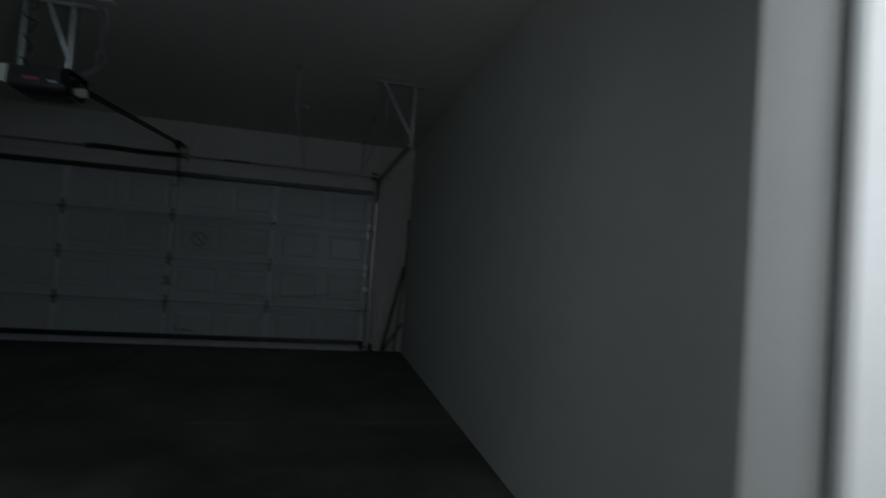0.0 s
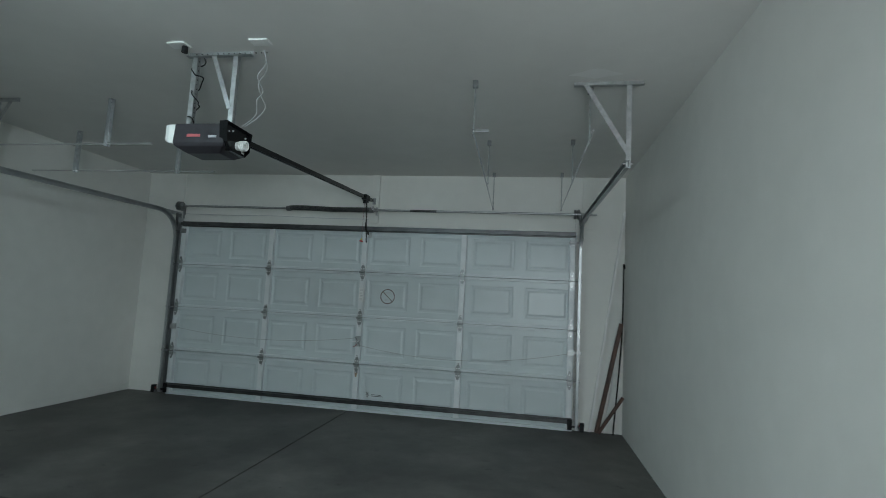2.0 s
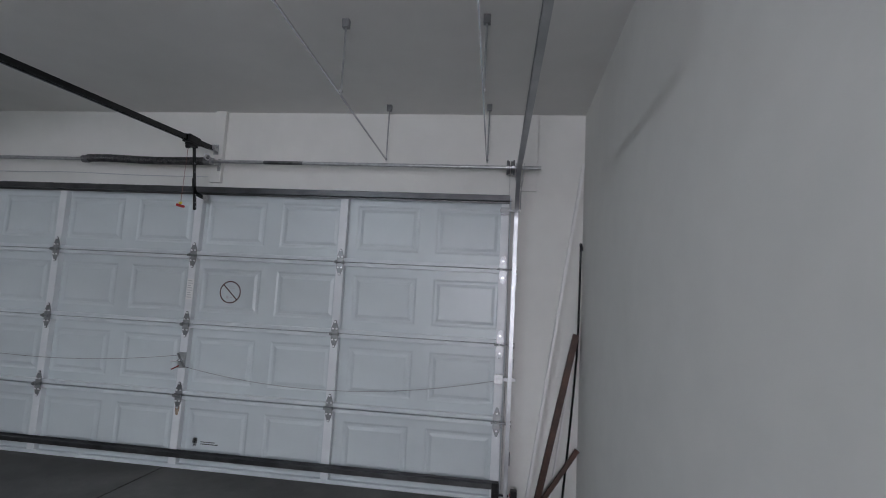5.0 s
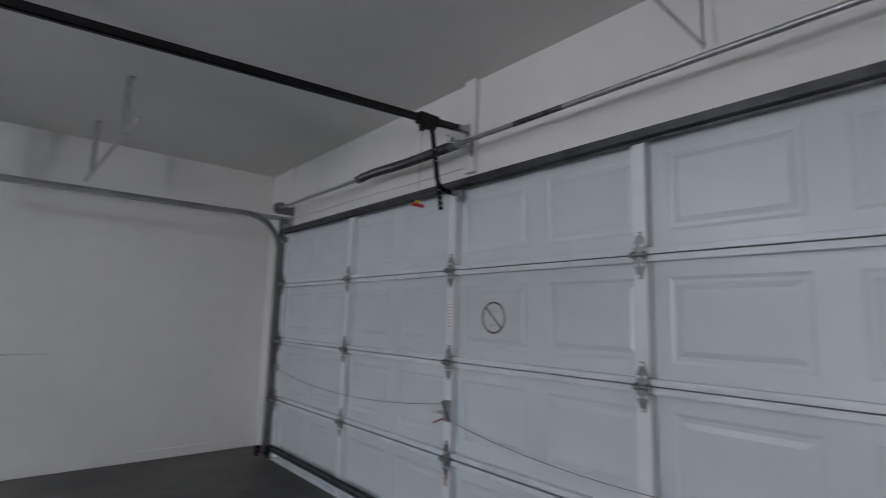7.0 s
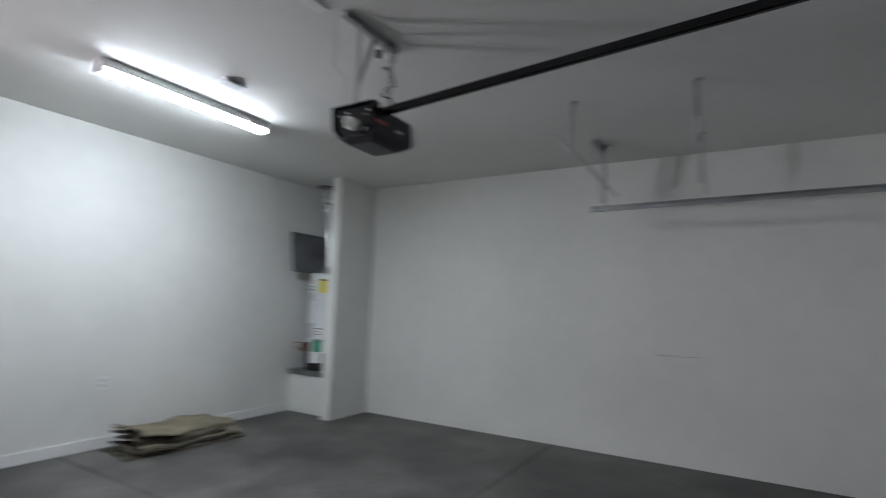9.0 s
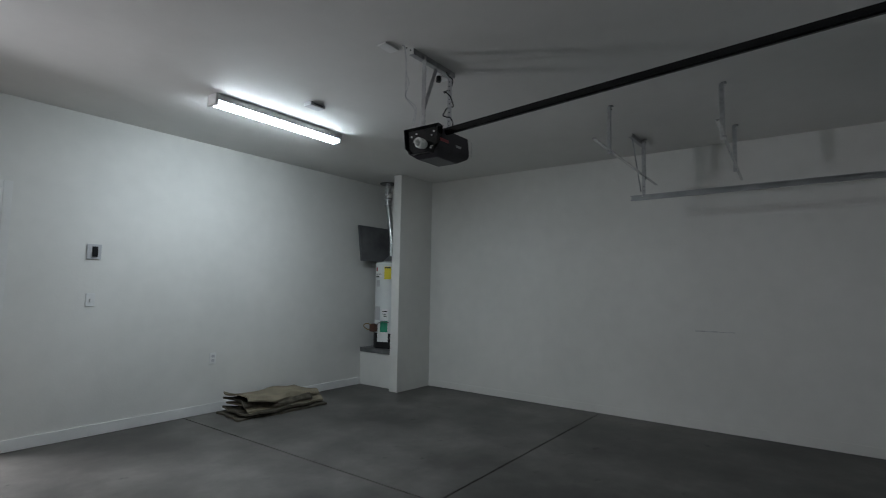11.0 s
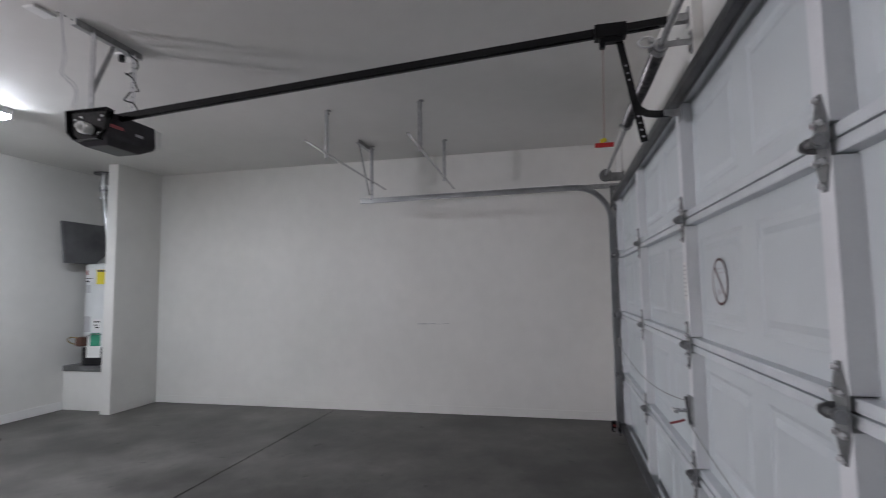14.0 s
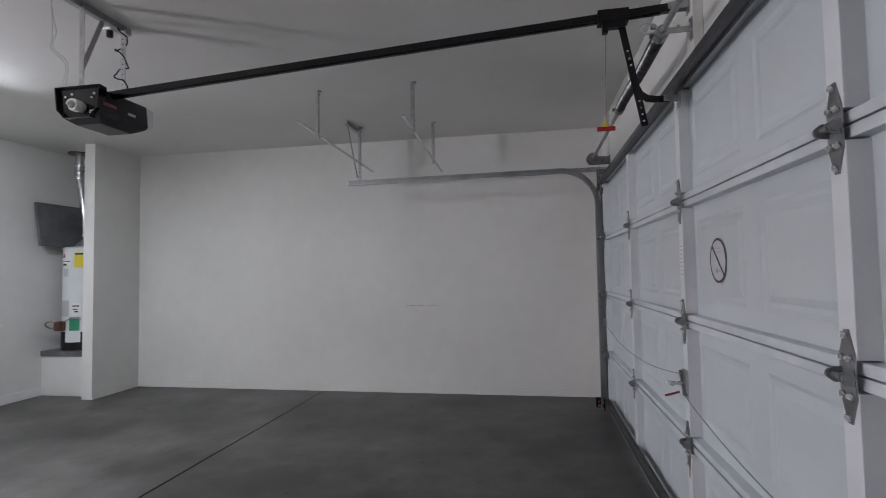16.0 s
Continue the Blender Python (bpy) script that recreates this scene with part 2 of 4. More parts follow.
def lathe(bm, axis_at, rows, n=28):
    """Turn (radius, z) rows round an upright axis."""
    x, y = axis_at
    rings = [[bm.verts.new((x + r * math.cos(2 * math.pi * i / n), y + r * math.sin(2 * math.pi * i / n), z)) for i in range(n)] for r, z in rows]
    for a, b in zip(rings, rings[1:]):
        for j in range(n):
            bm.faces.new((a[j], a[(j + 1) % n], b[(j + 1) % n], b[j]))
    bm.faces.new(rings[0][::-1]); bm.faces.new(rings[-1])
    return bm


def mesh_of(name, bm, material, smooth=False):
    bmesh.ops.recalc_face_normals(bm, faces=bm.faces)
    me = bpy.data.meshes.new(name)
    bm.to_mesh(me)
    bm.free()
    me.materials.append(material)
    if smooth:
        for p in me.polygons:
            p.use_smooth = True
        me.set_sharp_from_angle(angle=radians(35))
    return me


def part(name, bm, material, parent, label="", smooth=False):
    ob = new(name, mesh_of(name, bm, material, smooth))
    ob.parent = parent
    if parent is not None:
        ob.matrix_parent_inverse = Matrix.Identity(4)
        ob.location = -thing_origin(parent)
    if label:
        tagged(ob, label)
    return ob


def thing_origin(ob):
    at = Vector((0, 0, 0))
    while ob is not None:
        at += ob.location
        ob = ob.parent
    return at


def thing(name, at, label, category, group="", kind=""):
    ob = new(name)
    ob.empty_display_size = 0.1
    ob.location = at
    return tagged(ob, label, category, group, kind)


def single(name, bm, material, label, category, group="", kind="", smooth=False):
    return tagged(new(name, mesh_of(name, bm, material, smooth)), label, category, group, kind)


def structure(name, bm, material, label, category):
    return single(name, bm, material, label, category, kind="structure")


# ---- the large structure ----
bm = bmesh.new()
for x0, x1, y0, y1 in ((XL - WT, -0.085, YB - WT, -3.029), (-0.071, XR + WT, YB - WT, -3.029), (XL - WT, -0.085, -3.015, YD + WT), (-0.071, XR + WT, -3.015, YD + WT)):
    box(bm, x0, x1, y0, y1, -0.1, 0.0, bevel=0.003)
structure("floor", bm, CONCRETE, "grey stained concrete garage floor slabs with control joints", "floor")
structure("floor_base", boxes((XL - WT, XR + WT, YB - WT, YD + WT, -0.16, -0.006)), JOINT, "dark dirt in the floor's control joints", "floor")
structure("ceiling", boxes((XL - WT, XR + WT, YB - WT, YD + WT, ZC, ZC + 0.12)), CEIL, "off-white textured garage ceiling", "ceiling")
structure("wall_left", boxes((XL - WT, XL, YB, YD + WT, 0, ZC)), PAINT, "off-white painted plaster side wall", "wall")
structure("wall_right", boxes((XR, XR + WT, YB, YD + WT, 0, ZC)), PAINT, "off-white painted plaster side wall by the door", "wall")
structure("wall_front", boxes((XL, -2.43, YD, YD + WT, 0, ZC), (2.43, XR, YD, YD + WT, 0, ZC), (-2.43, 2.43, YD, YD + WT, 2.12, ZC)), PAINT, "off-white wall round the garage door opening", "wall")
structure("wall_back", boxes((XL - WT, DX0, YB - WT, YB, 0, ZC), (DX1, XR + WT, YB - WT, YB, 0, ZC), (DX0, DX1, YB - WT, YB, DZ, ZC)), PAINT, "off-white back wall with a doorway to the house", "wall")
structure("wall_partition", boxes((XL, PX, PY0, PY1, 0, ZC), bevel=0.004), PAINT, "short white partition beside the water heater", "wall")
# house side of the doorway
HY = -7.6
structure("hall_floor", boxes((1.2, 3.2, HY, YB - WT, -0.12, 0.0)), WOOD_BROWN, "plain dark floor of the house hall", "floor")
structure("hall_ceiling", boxes((1.2, 3.2, HY, YB - WT, 2.5, 2.62)), PAINT, "plain white ceiling of the house hall", "ceiling")
structure("hall_wall_back", boxes((1.2, 3.2, HY - 0.1, HY, -0.12, 2.62)), PAINT, "plain white wall of the house hall", "wall")
structure("hall_wall_left", boxes((1.1, 1.2, HY - 0.1, YB - WT, -0.12, 2.62)), PAINT, "plain white wall of the house hall", "wall")
structure("hall_wall_right", boxes((3.2, 3.3, HY - 0.1, YB - WT, -0.12, 2.62)), PAINT, "plain white wall of the house hall", "wall")

# ---- garage door ----
SH = 0.5335                      # height of a section
SKIN, FRONT = 0.02, -0.030        # inner skin and face of the stiles
DW = 2.44                        # half width
COLS = (-1.195, 0.0, 1.185)
PANEL_W, PANEL_H = 0.485, 0.345


def door_panel_mesh():
    """One embossed panel: sloped border, flat moulding, sloped return, flat field."""
    bm = bmesh.new()
    rings = []
    for inset, depth in ((0, 0), (0.014, 0.0045), (0.03, 0.0045), (0.052, -0.002)):
        w, h = PANEL_W / 2 - inset, PANEL_H / 2 - inset
        rings.append([bm.verts.new((sx * w, depth, sz * h)) for sx, sz in ((-1, -1), (1, -1), (1, 1), (-1, 1))])
    for a, b in zip(rings, rings[1:]):
        for j in range(4):
            bm.faces.new((a[j], a[(j + 1) % 4], b[(j + 1) % 4], b[j]))
    bm.faces.new(rings[-1])
    return mesh_of("panel", bm, STEEL_WHITE)


def section_sheet(z0):
    """Inner skin of one section with openings for its panels, closed to an outer skin."""
    bm = bmesh.new()
    xs, zs = [-DW], [z0]
    for i in range(8):
        c = -DW + 0.305 + i * 0.61
        xs += [c - PANEL_W / 2, c + PANEL_W / 2]
    xs.append(DW)
    zs += [z0 + SH / 2 - PANEL_H / 2, z0 + SH / 2 + PANEL_H / 2, z0 + SH]
    v = {(i, j): bm.verts.new((x, SKIN, z)) for i, x in enumerate(xs) for j, z in enumerate(zs)}
    for i in range(len(xs) - 1):
        for j in range(3):
            if j == 1 and i % 2 == 1:
                continue
            bm.faces.new((v[i, j], v[i + 1, j], v[i + 1, j + 1], v[i, j + 1]))
    box(bm, -DW, DW, SKIN + 0.014, SKIN + 0.034, z0 + 0.001, z0 + SH - 0.001)
    return bm


def hinge_mesh():
    """Pressed-steel hinge: two tapered leaves with a rolled roller sleeve between them."""
    bm = bmesh.new()
    y0, y1 = FRONT - 0.004, FRONT
    for s in (1, -1):
        outline = [(-0.027, 0.006), (0.027, 0.006), (0.027, 0.045), (0.011, 0.088), (0.007, 0.1), (-0.007, 0.1), (-0.011, 0.088), (-0.027, 0.045)]
        lo = [bm.verts.new((x, y1, s * z)) for x, z in outline]
        hi = [bm.verts.new((x, y0, s * z)) for x, z in outline]
        bm.faces.new(lo); bm.faces.new(hi)
        for j in range(8):
            bm.faces.new((lo[j], lo[(j + 1) % 8], hi[(j + 1) % 8], hi[j]))
    for sx in (-1, 1):
        ear = [(y1, -0.018), (y1 - 0.02, -0.016), (y1 - 0.033, -0.006), (y1 - 0.033, 0.006), (y1 - 0.02, 0.016), (y1, 0.018)]
        lo = [bm.verts.new((sx * 0.02, y, z)) for y, z in ear]
        hi = [bm.verts.new((sx * 0.024, y, z)) for y, z in ear]
        bm.faces.new(lo); bm.faces.new(hi)
        for j in range(6):
            bm.faces.new((lo[j], lo[(j + 1) % 6], hi[(j + 1) % 6], hi[j]))
    return mesh_of("hinge", bm, HINGE)


def hinge_sleeve_mesh():
    bm = bmesh.new()
    for x0, x1 in ((-0.034, -0.024), (0.024, 0.034)):
        tube(bm, [(x0, FRONT - 0.02, 0.0), (x1, FRONT - 0.02, 0.0)], 0.0115, 14)
    cylinder(bm, (-0.023, FRONT - 0.02, 0.0), (0.023, FRONT - 0.02, 0.0), 0.008, 14)
    cylinder(bm, (-0.026, FRONT - 0.007, -0.001), (0.026, FRONT - 0.007, -0.001), 0.006, 12)
    return mesh_of("hinge_sleeve", bm, GALV_DULL, True)


def bolt_mesh():
    bm = bmesh.new()
    cylinder(bm, (0, 0, 0), (0, -0.007, 0), 0.0085, 6)
    cylinder(bm, (0, -0.0065, 0), (0, -0.012, 0), 0.0045, 8)
    return mesh_of("bolt", bm, BOLT)


def stile_mesh(h):
    bm = bmesh.new()
    box(bm, -0.030, 0.030, FRONT, SKIN + 0.004, 0.034, h - 0.034, bevel=0.003)
    return mesh_of("stile", bm, STILE_WHITE)


def place(name, mesh, at, parent, label=""):
    ob = new(name, mesh)
    ob.parent = parent
    ob.matrix_parent_inverse = Matrix.Identity(4)
    ob.location = Vector(at) - thing_origin(parent)
    if label:
        tagged(ob, label)
    return ob


door = thing("garage_door", (0, 0, 0.0), "closed white sectional steel garage door with embossed panels", "garage door", kind="structure")
panel_me, hinge_me, sleeve_me, bolt_me, stile_me = door_panel_mesh(), hinge_mesh(), hinge_sleeve_mesh(), bolt_mesh(), stile_mesh(SH)
for k in range(4):
    z0 = 0.006 + k * SH - (0.006 if k == 0 else 0)
    sec = part("section", section_sheet(z0), STEEL_WHITE, door)
    for za, zb in ((z0 + 0.002, z0 + 0.030), (z0 + SH - 0.030, z0 + SH - 0.002)):
        part("edge_rail", boxes((-DW, DW, FRONT + 0.012, SKIN + 0.013, za, zb), bevel=0.005), RAIL_WHITE, sec, "white rolled edge of the section")
    if k:
        part("section_seal", boxes((-DW, DW, SKIN - 0.012, SKIN + 0.012, z0 - 0.0015, z0 + 0.0015)), BLACK, sec, "dark joint between door sections")
    for i in range(8):
        place("panel", panel_me, (-DW + 0.305 + i * 0.61, SKIN, z0 + SH / 2), sec)
    for x in (-2.40, *COLS, 2.40):
        place("stile", stile_me, (x, 0, z0), sec, "white steel stile")


def screw(parent, x, z, y=FRONT - 0.004):
    place("bolt", bolt_me, (x, y, z), parent)


for k in range(1, 4):
    z = k * SH + 0.003
    for x in COLS:
        h = place("hinge", hinge_me, (x, 0, z), door, "galvanised steel hinge")
        place("sleeve", sleeve_me, (x, 0, z), h)
        for dz in (0.088, 0.04, -0.04, -0.088):
            screw(h, x + (0.014 if abs(dz) < 0.05 else 0), z + dz)
            if abs(dz) < 0.05:
                screw(h, x - 0.014, z + dz)
    for s in (-1, 1):
        h = place("hinge", hinge_me, (s * 2.40, 0, z), door, "galvanised steel end hinge")
        for dz in (0.06, -0.06):
            screw(h, s * 2.40, z + dz)
        bm = bmesh.new()
        cylinder(bm, (s * 2.36, FRONT - 0.036, z), (s * 2.49, FRONT - 0.036, z), 0.0065, 10)
        cylinder(bm, (s * 2.478, FRONT - 0.036, z), (s * 2.50, FRONT - 0.036, z), 0.022, 18)
        part("roller", bm, BOLT, h, "steel roller", True)


def strut(z0, z1, name):
    """Hat-shaped stiffening bar along the door."""
    bm = bmesh.new()
    y0, y1 = FRONT - 0.034, FRONT - 0.001
    prof = [(y1, z0), (y1, z0 + 0.012), (y0, z0 + 0.016), (y0, z1 - 0.016), (y1, z1 - 0.012), (y1, z1)]
    prof += [(y + 0.003, z) for y, z in prof[::-1]]
    a = [bm.verts.new((-2.43, y, z)) for y, z in prof]
    b = [bm.verts.new((2.43, y, z)) for y, z in prof]
    n = len(prof)
    for j in range(n):
        bm.faces.new((a[j], a[(j + 1) % n], b[(j + 1) % n], b[j]))
    for ring in (a, b):
        for j in range(n // 2 - 1):
            bm.faces.new((ring[j], ring[j + 1], ring[n - 2 - j], ring[n - 1 - j]))
    return part(name, bm, STRUT, door, "dark steel stiffening strut")


strut(2.085, 2.15, "strut")
strut(0.082, 0.142, "strut")
part("bottom_seal", boxes((-2.44, 2.44, 0.022, 0.054, 0.0005, 0.02), bevel=0.006), BLACK, door, "black rubber bottom seal")
for s in (-1, 1):   # corner brackets: top roller and bottom lift brackets
    bm = boxes((s * 2.365, s * 2.43, FRONT - 0.02, FRONT, 2.0, 2.055), (s * 2.36, s * 2.50, FRONT - 0.04, FRONT - 0.032, 2.02, 2.035))
    part("top_bracket", bm, GALV_DULL, door, "dark steel top roller bracket")
    bm = boxes((s * 2.385, s * 2.435, FRONT - 0.043, FRONT - 0.036, 0.03, 0.14), (s * 2.40, s * 2.50, FRONT - 0.052, FRONT - 0.044, 0.06, 0.075))
    part("bottom_bracket", bm, BLACK_STEEL, door, "steel bottom bracket")

# no-entry style warning sticker, a ring with a slash and two small pictures as plain bars
SX, SZ, SY = 0.308, 1.333, SKIN - 0.004
st = thing("sticker", (SX, SY, SZ), "round white warning sticker with a dark slashed ring", "sticker")
bm = bmesh.new()
ringv = [[bm.verts.new((SX + r * math.cos(a), SY - 0.0008, SZ + r * math.sin(a))) for a in [2 * math.pi * i / 40 for i in range(40)]] for r in (0.087, 0.0775)]
for j in range(40):
    bm.faces.new((ringv[0][j], ringv[0][(j + 1) % 40], ringv[1][(j + 1) % 40], ringv[1][j]))
oriented(bm, (SX - 0.058, SY - 0.001, SZ + 0.056), (SX + 0.058, SY - 0.001, SZ - 0.056), 0.001, 0.009)
part("ring", bm, plain("sticker_dark", (0.09, 0.035, 0.035), 0.5), st, "dark printed ring with slash")
bm = bmesh.new()
disc = [bm.verts.new((SX + 0.084 * math.cos(2 * math.pi * i / 40), SY, SZ + 0.084 * math.sin(2 * math.pi * i / 40))) for i in range(40)]
bm.faces.new(disc)
for v in bmesh.ops.extrude_face_region(bm, geom=bm.faces[:])["geom"]:
    if isinstance(v, bmesh.types.BMVert):
        v.co.y += 0.0006
part("disc", bm, STEEL_WHITE, st)
for dx0, dx1, dz0, dz1 in ((-0.028, 0.03, 0.045, 0.05), (-0.015, 0.04, 0.03, 0.035), (-0.03, -0.01, -0.05, -0.028), (0.0, 0.02, -0.045, -0.035)):
    part("print", boxes((SX + dx0, SX + dx1, SY - 0.0012, SY - 0.0002, SZ + dz0, SZ + dz1)), GREY_LABEL, st, "small grey printing")

# labels on the centre stile and the bottom section
lab = thing("label_strip", (0.02, FRONT, 1.33), "small white printed label strip on the door stile", "label")
part("sheet", boxes((-0.028, 0.03, FRONT - 0.001, FRONT - 0.0002, 1.26, 1.42)), WHITE_LABEL, lab)
part("print", boxes(*[(-0.02, 0.02 - 0.006 * (i % 3), FRONT - 0.0016, FRONT - 0.0011, 1.275 + i * 0.018, 1.281 + i * 0.018) for i in range(8)]), GREY_LABEL, lab)
lab = thing("label_plate", (0.2, SKIN, 0.18), "small black and white maker's label on the door", "label")
part("sheet", boxes((0.17, 0.34, SKIN - 0.0016, SKIN - 0.0004, 0.165, 0.215)), WHITE_LABEL, lab)
part("mark", boxes((0.12, 0.158, SKIN - 0.002, SKIN - 0.0004, 0.185, 0.225), (0.128, 0.15, SKIN - 0.002, SKIN - 0.0004, 0.165, 0.18), (0.185, 0.30, SKIN - 0.0022, SKIN - 0.0017, 0.195, 0.201), (0.185, 0.325, SKIN - 0.0022, SKIN - 0.0017, 0.18, 0.186)), INK, lab, "black printing")

# centre lock with T-handle and its two pull cords
LZ = 0.80
lock = thing("door_lock", (0.0, FRONT, LZ), "steel centre slide lock with cords on the garage door", "lock")
bm = boxes((-0.03, 0.03, FRONT - 0.012, FRONT, LZ - 0.06, LZ + 0.06), bevel=0.003)
part("plate", bm, GALV, lock)
bm = bmesh.new(); cylinder(bm, (0, FRONT - 0.01, LZ), (0, FRONT - 0.075, LZ), 0.008, 12); tube(bm, [(-0.045, FRONT - 0.07, LZ - 0.004), (0.045, FRONT - 0.07, LZ + 0.004)], 0.008, 10)
part("t_handle", bm, BOLT, lock, "bright steel T-handle", True)
bm = bmesh.new(); tube(bm, [(-0.005, FRONT - 0.03, LZ - 0.04), (-0.015, FRONT - 0.05, LZ - 0.05), (-0.025, FRONT - 0.085, LZ - 0.062)], 0.005, 8)
part("release_lever", bm, DARK_RED, lock, "small red lever", True)
bm = bmesh.new(); oriented(bm, (-0.03, FRONT - 0.015, LZ + 0.05), (0.03, FRONT - 0.015, LZ - 0.05), 0.012, 0.016, (0, 1, 0), 0.002)
part("rotor", bm, GALV_DULL, lock)


def smooth_line(pts, n=6):
    """A smooth curve through points."""
    p = [Vector(q) for q in pts]
    p = [p[0], *p, p[-1]]
    out = []
    for a, b, c, d in zip(p, p[1:], p[2:], p[3:]):
        for i in range(n):
            t = i / n
            out.append(0.5 * (2 * b + (c - a) * t + (2 * a - 5 * b + 4 * c - d) * t * t + (3 * b - a - 3 * c + d) * t ** 3))
    return [*out, p[-1]]


def sag(a, b, dip, n=22):
    a, b = Vector(a), Vector(b)
    return [a.lerp(b, i / n) - Vector((0, 0, dip * 4 * (i / n) * (1 - i / n))) for i in range(n + 1)]


CORD = textured("wire_rope", (0.22, 0.22, 0.22), (0.4, 0.4, 0.4), 0.5, 0.5, scale=90)
bm = bmesh.new(); tube(bm, sag((0.0, FRONT - 0.02, LZ - 0.04), (2.42, FRONT - 0.02, 0.83), 0.13), 0.0022, 6)
part("cord", bm, CORD, lock, "thin slack wire cord")
bm = bmesh.new(); tube(bm, sag((0.0, FRONT - 0.02, LZ + 0.04), (-2.42, FRONT - 0.02, 0.83), 0.09), 0.0022, 6)
part("cord", bm, CORD, lock, "thin slack wire cord")
for s in (-1, 1):
    bolt = boxes((s * 2.37, s * 2.52, FRONT - 0.02, FRONT - 0.008, 0.82, 0.845), (s * 2.37, s * 2.43, FRONT - 0.03, FRONT, 0.80, 0.865), bevel=0.002)
    part("slide_bolt", bolt, GALV, lock, "steel slide bolt")

# ---- door tracks, torsion shaft and spring ----
TRX, TRZ, TRR = 2.478, 2.245, 0.33
TRY = FRONT - 0.036


def track(s):
    tk = thing("door_track", (s * TRX, TRY, 0), "galvanised steel garage door track with curved top and rear hanger", "door track", "garage door tracks", kind="")
    pts = [(s * TRX, TRY, z) for z in (0.03, 0.5, 1.0, 1.5, TRZ - TRR)]
    pts += [(s * TRX, TRY - TRR + TRR * math.cos(a), TRZ - TRR + TRR * math.sin(a)) for a in [math.pi / 2 * i / 14 for i in range(1, 15)]]
    pts += [(s * (TRX + 0.018 * (-y - 0.4)), y, TRZ - 0.006 * (-y - 0.4)) for y in (-0.8, -1.4, -2.0, END_Y)]
    w, d = 0.025, 0.014        # half depth and half width of the channel
    prof = [(w, -d), (w, d), (-w, d), (-w, -d), (-w + 0.009, -d), (-w + 0.009, -d + 0.002), (-w + 0.002, -d + 0.002), (-w + 0.002, d - 0.002), (w - 0.002, d - 0.002), (w - 0.002, -d + 0.002), (w - 0.009, -d + 0.002), (w - 0.009, -d)]
    # the open side faces the door
    prof = [(s * v, u) for u, v in prof]
    bm = bmesh.new()
    rings = []
    for i, p in enumerate(pts):
        p = Vector(p)
        d = (Vector(pts[min(i + 1, len(pts) - 1)]) - Vector(pts[max(i - 1, 0)])).normalized()
        side = Vector((1, 0, 0))
        top = side.cross(d)
        rings.append([bm.verts.new(p + side * u + top * v) for u, v in prof])
    k = len(prof)
    for a, b in zip(rings, rings[1:]):
        for j in range(k):
            bm.faces.new((a[j], a[(j + 1) % k], b[(j + 1) % k], b[j]))
    part("rail", bm, TRACK, tk, "galvanised rail", True)
    # wall angle beside the upright
    bm = boxes((s * 2.4820, s * 2.4870, TRY + 0.027, YD - 0.001, 0.02, 2.2))
    part("wall_angle", bm, TRACK, tk)
    for z in (0.25, 0.9, 1.5):
        part("track_bracket", boxes((s * 2.4875, s * 2.5020, TRY + 0.028, YD - 0.005, z, z + 0.07), bevel=0.002), GALV_DULL, tk)
    # brace from the flag plate to the horizontal rail
    bm = bmesh.new(); oriented(bm, (s * 2.5110, YD - 0.01, TRZ + 0.005), (s * 2.5100, -0.45, TRZ + 0.005), 0.004, 0.045, bevel=0.001)
    part("flag_brace", bm, GALV, tk)
    bm = boxes((s * 2.5050, s * 2.5080, -0.065, YD - 0.002, 2.05, 2.25), (s * 2.4750, s * 2.5040, YD - 0.006, YD - 0.001, 2.2, 2.30))
    part("flag_plate", bm, GALV_DULL, tk)
    return tk


END_Y = -2.52
for s in (-1, 1):
    track(s)

# torsion shaft, spring, drums and centre bracket
SHY, SHZ = -0.105, 2.335
ts = thing("torsion_assembly", (0.1, SHY, SHZ), "steel torsion shaft with dark coil spring above the garage door", "torsion spring")
bm = bmesh.new(); cylinder(bm, (-2.50, SHY, SHZ), (2.64, SHY, SHZ), 0.0135, 14)
part("shaft", bm, GALV, ts, "galvanised tube shaft", True)
bm = bmesh.new()
rings = []
for i in range(241):      # coils as fine ridges along the body
    f = i / 240
    c = Vector((-0.95 + f * 1.02, SHY, SHZ + 0.011 * math.sin(f * 6.0 + 0.5) * (1 - f)))
    rad = 0.0285 + 0.0022 * (1 if i % 2 else -1)
    rings.append([bm.verts.new(c + Vector((0, rad * math.cos(2 * math.pi * j / 16), rad * math.sin(2 * math.pi * j / 16)))) for j in range(16)])
for a, b in zip(rings, rings[1:]):
    for j in range(16):
        bm.faces.new((a[j], a[(j + 1) % 16], b[(j + 1) % 16], b[j]))
bm.faces.new(rings[0]); bm.faces.new(rings[-1])
part("spring", bm, SPRING, ts, "dark coiled torsion spring", True)
for x in (-0.985, 0.06):
    bm = bmesh.new(); cylinder(bm, (x, SHY, SHZ), (x + 0.05, SHY, SHZ), 0.031, 18); box(bm, x + 0.01, x + 0.03, SHY - 0.045, SHY - 0.02, SHZ - 0.008, SHZ + 0.008)
    part("spring_cone", bm, GALV_DULL, ts, "cast winding cone", True)
bm = boxes((0.115, 0.119, SHY - 0.032, YD - 0.0425, SHZ - 0.012, SHZ + 0.014), (0.095, 0.121, YD - 0.046, YD - 0.042, SHZ - 0.045, SHZ + 0.055),
           (0.10, 0.118, SHY - 0.045, SHY - 0.025, SHZ + 0.018, SHZ + 0.036), bevel=0.002)
for dz in (-0.034, 0.044):
    cylinder(bm, (0.108, YD - 0.053, SHZ + dz), (0.108, YD - 0.045, SHZ + dz), 0.008, 6)
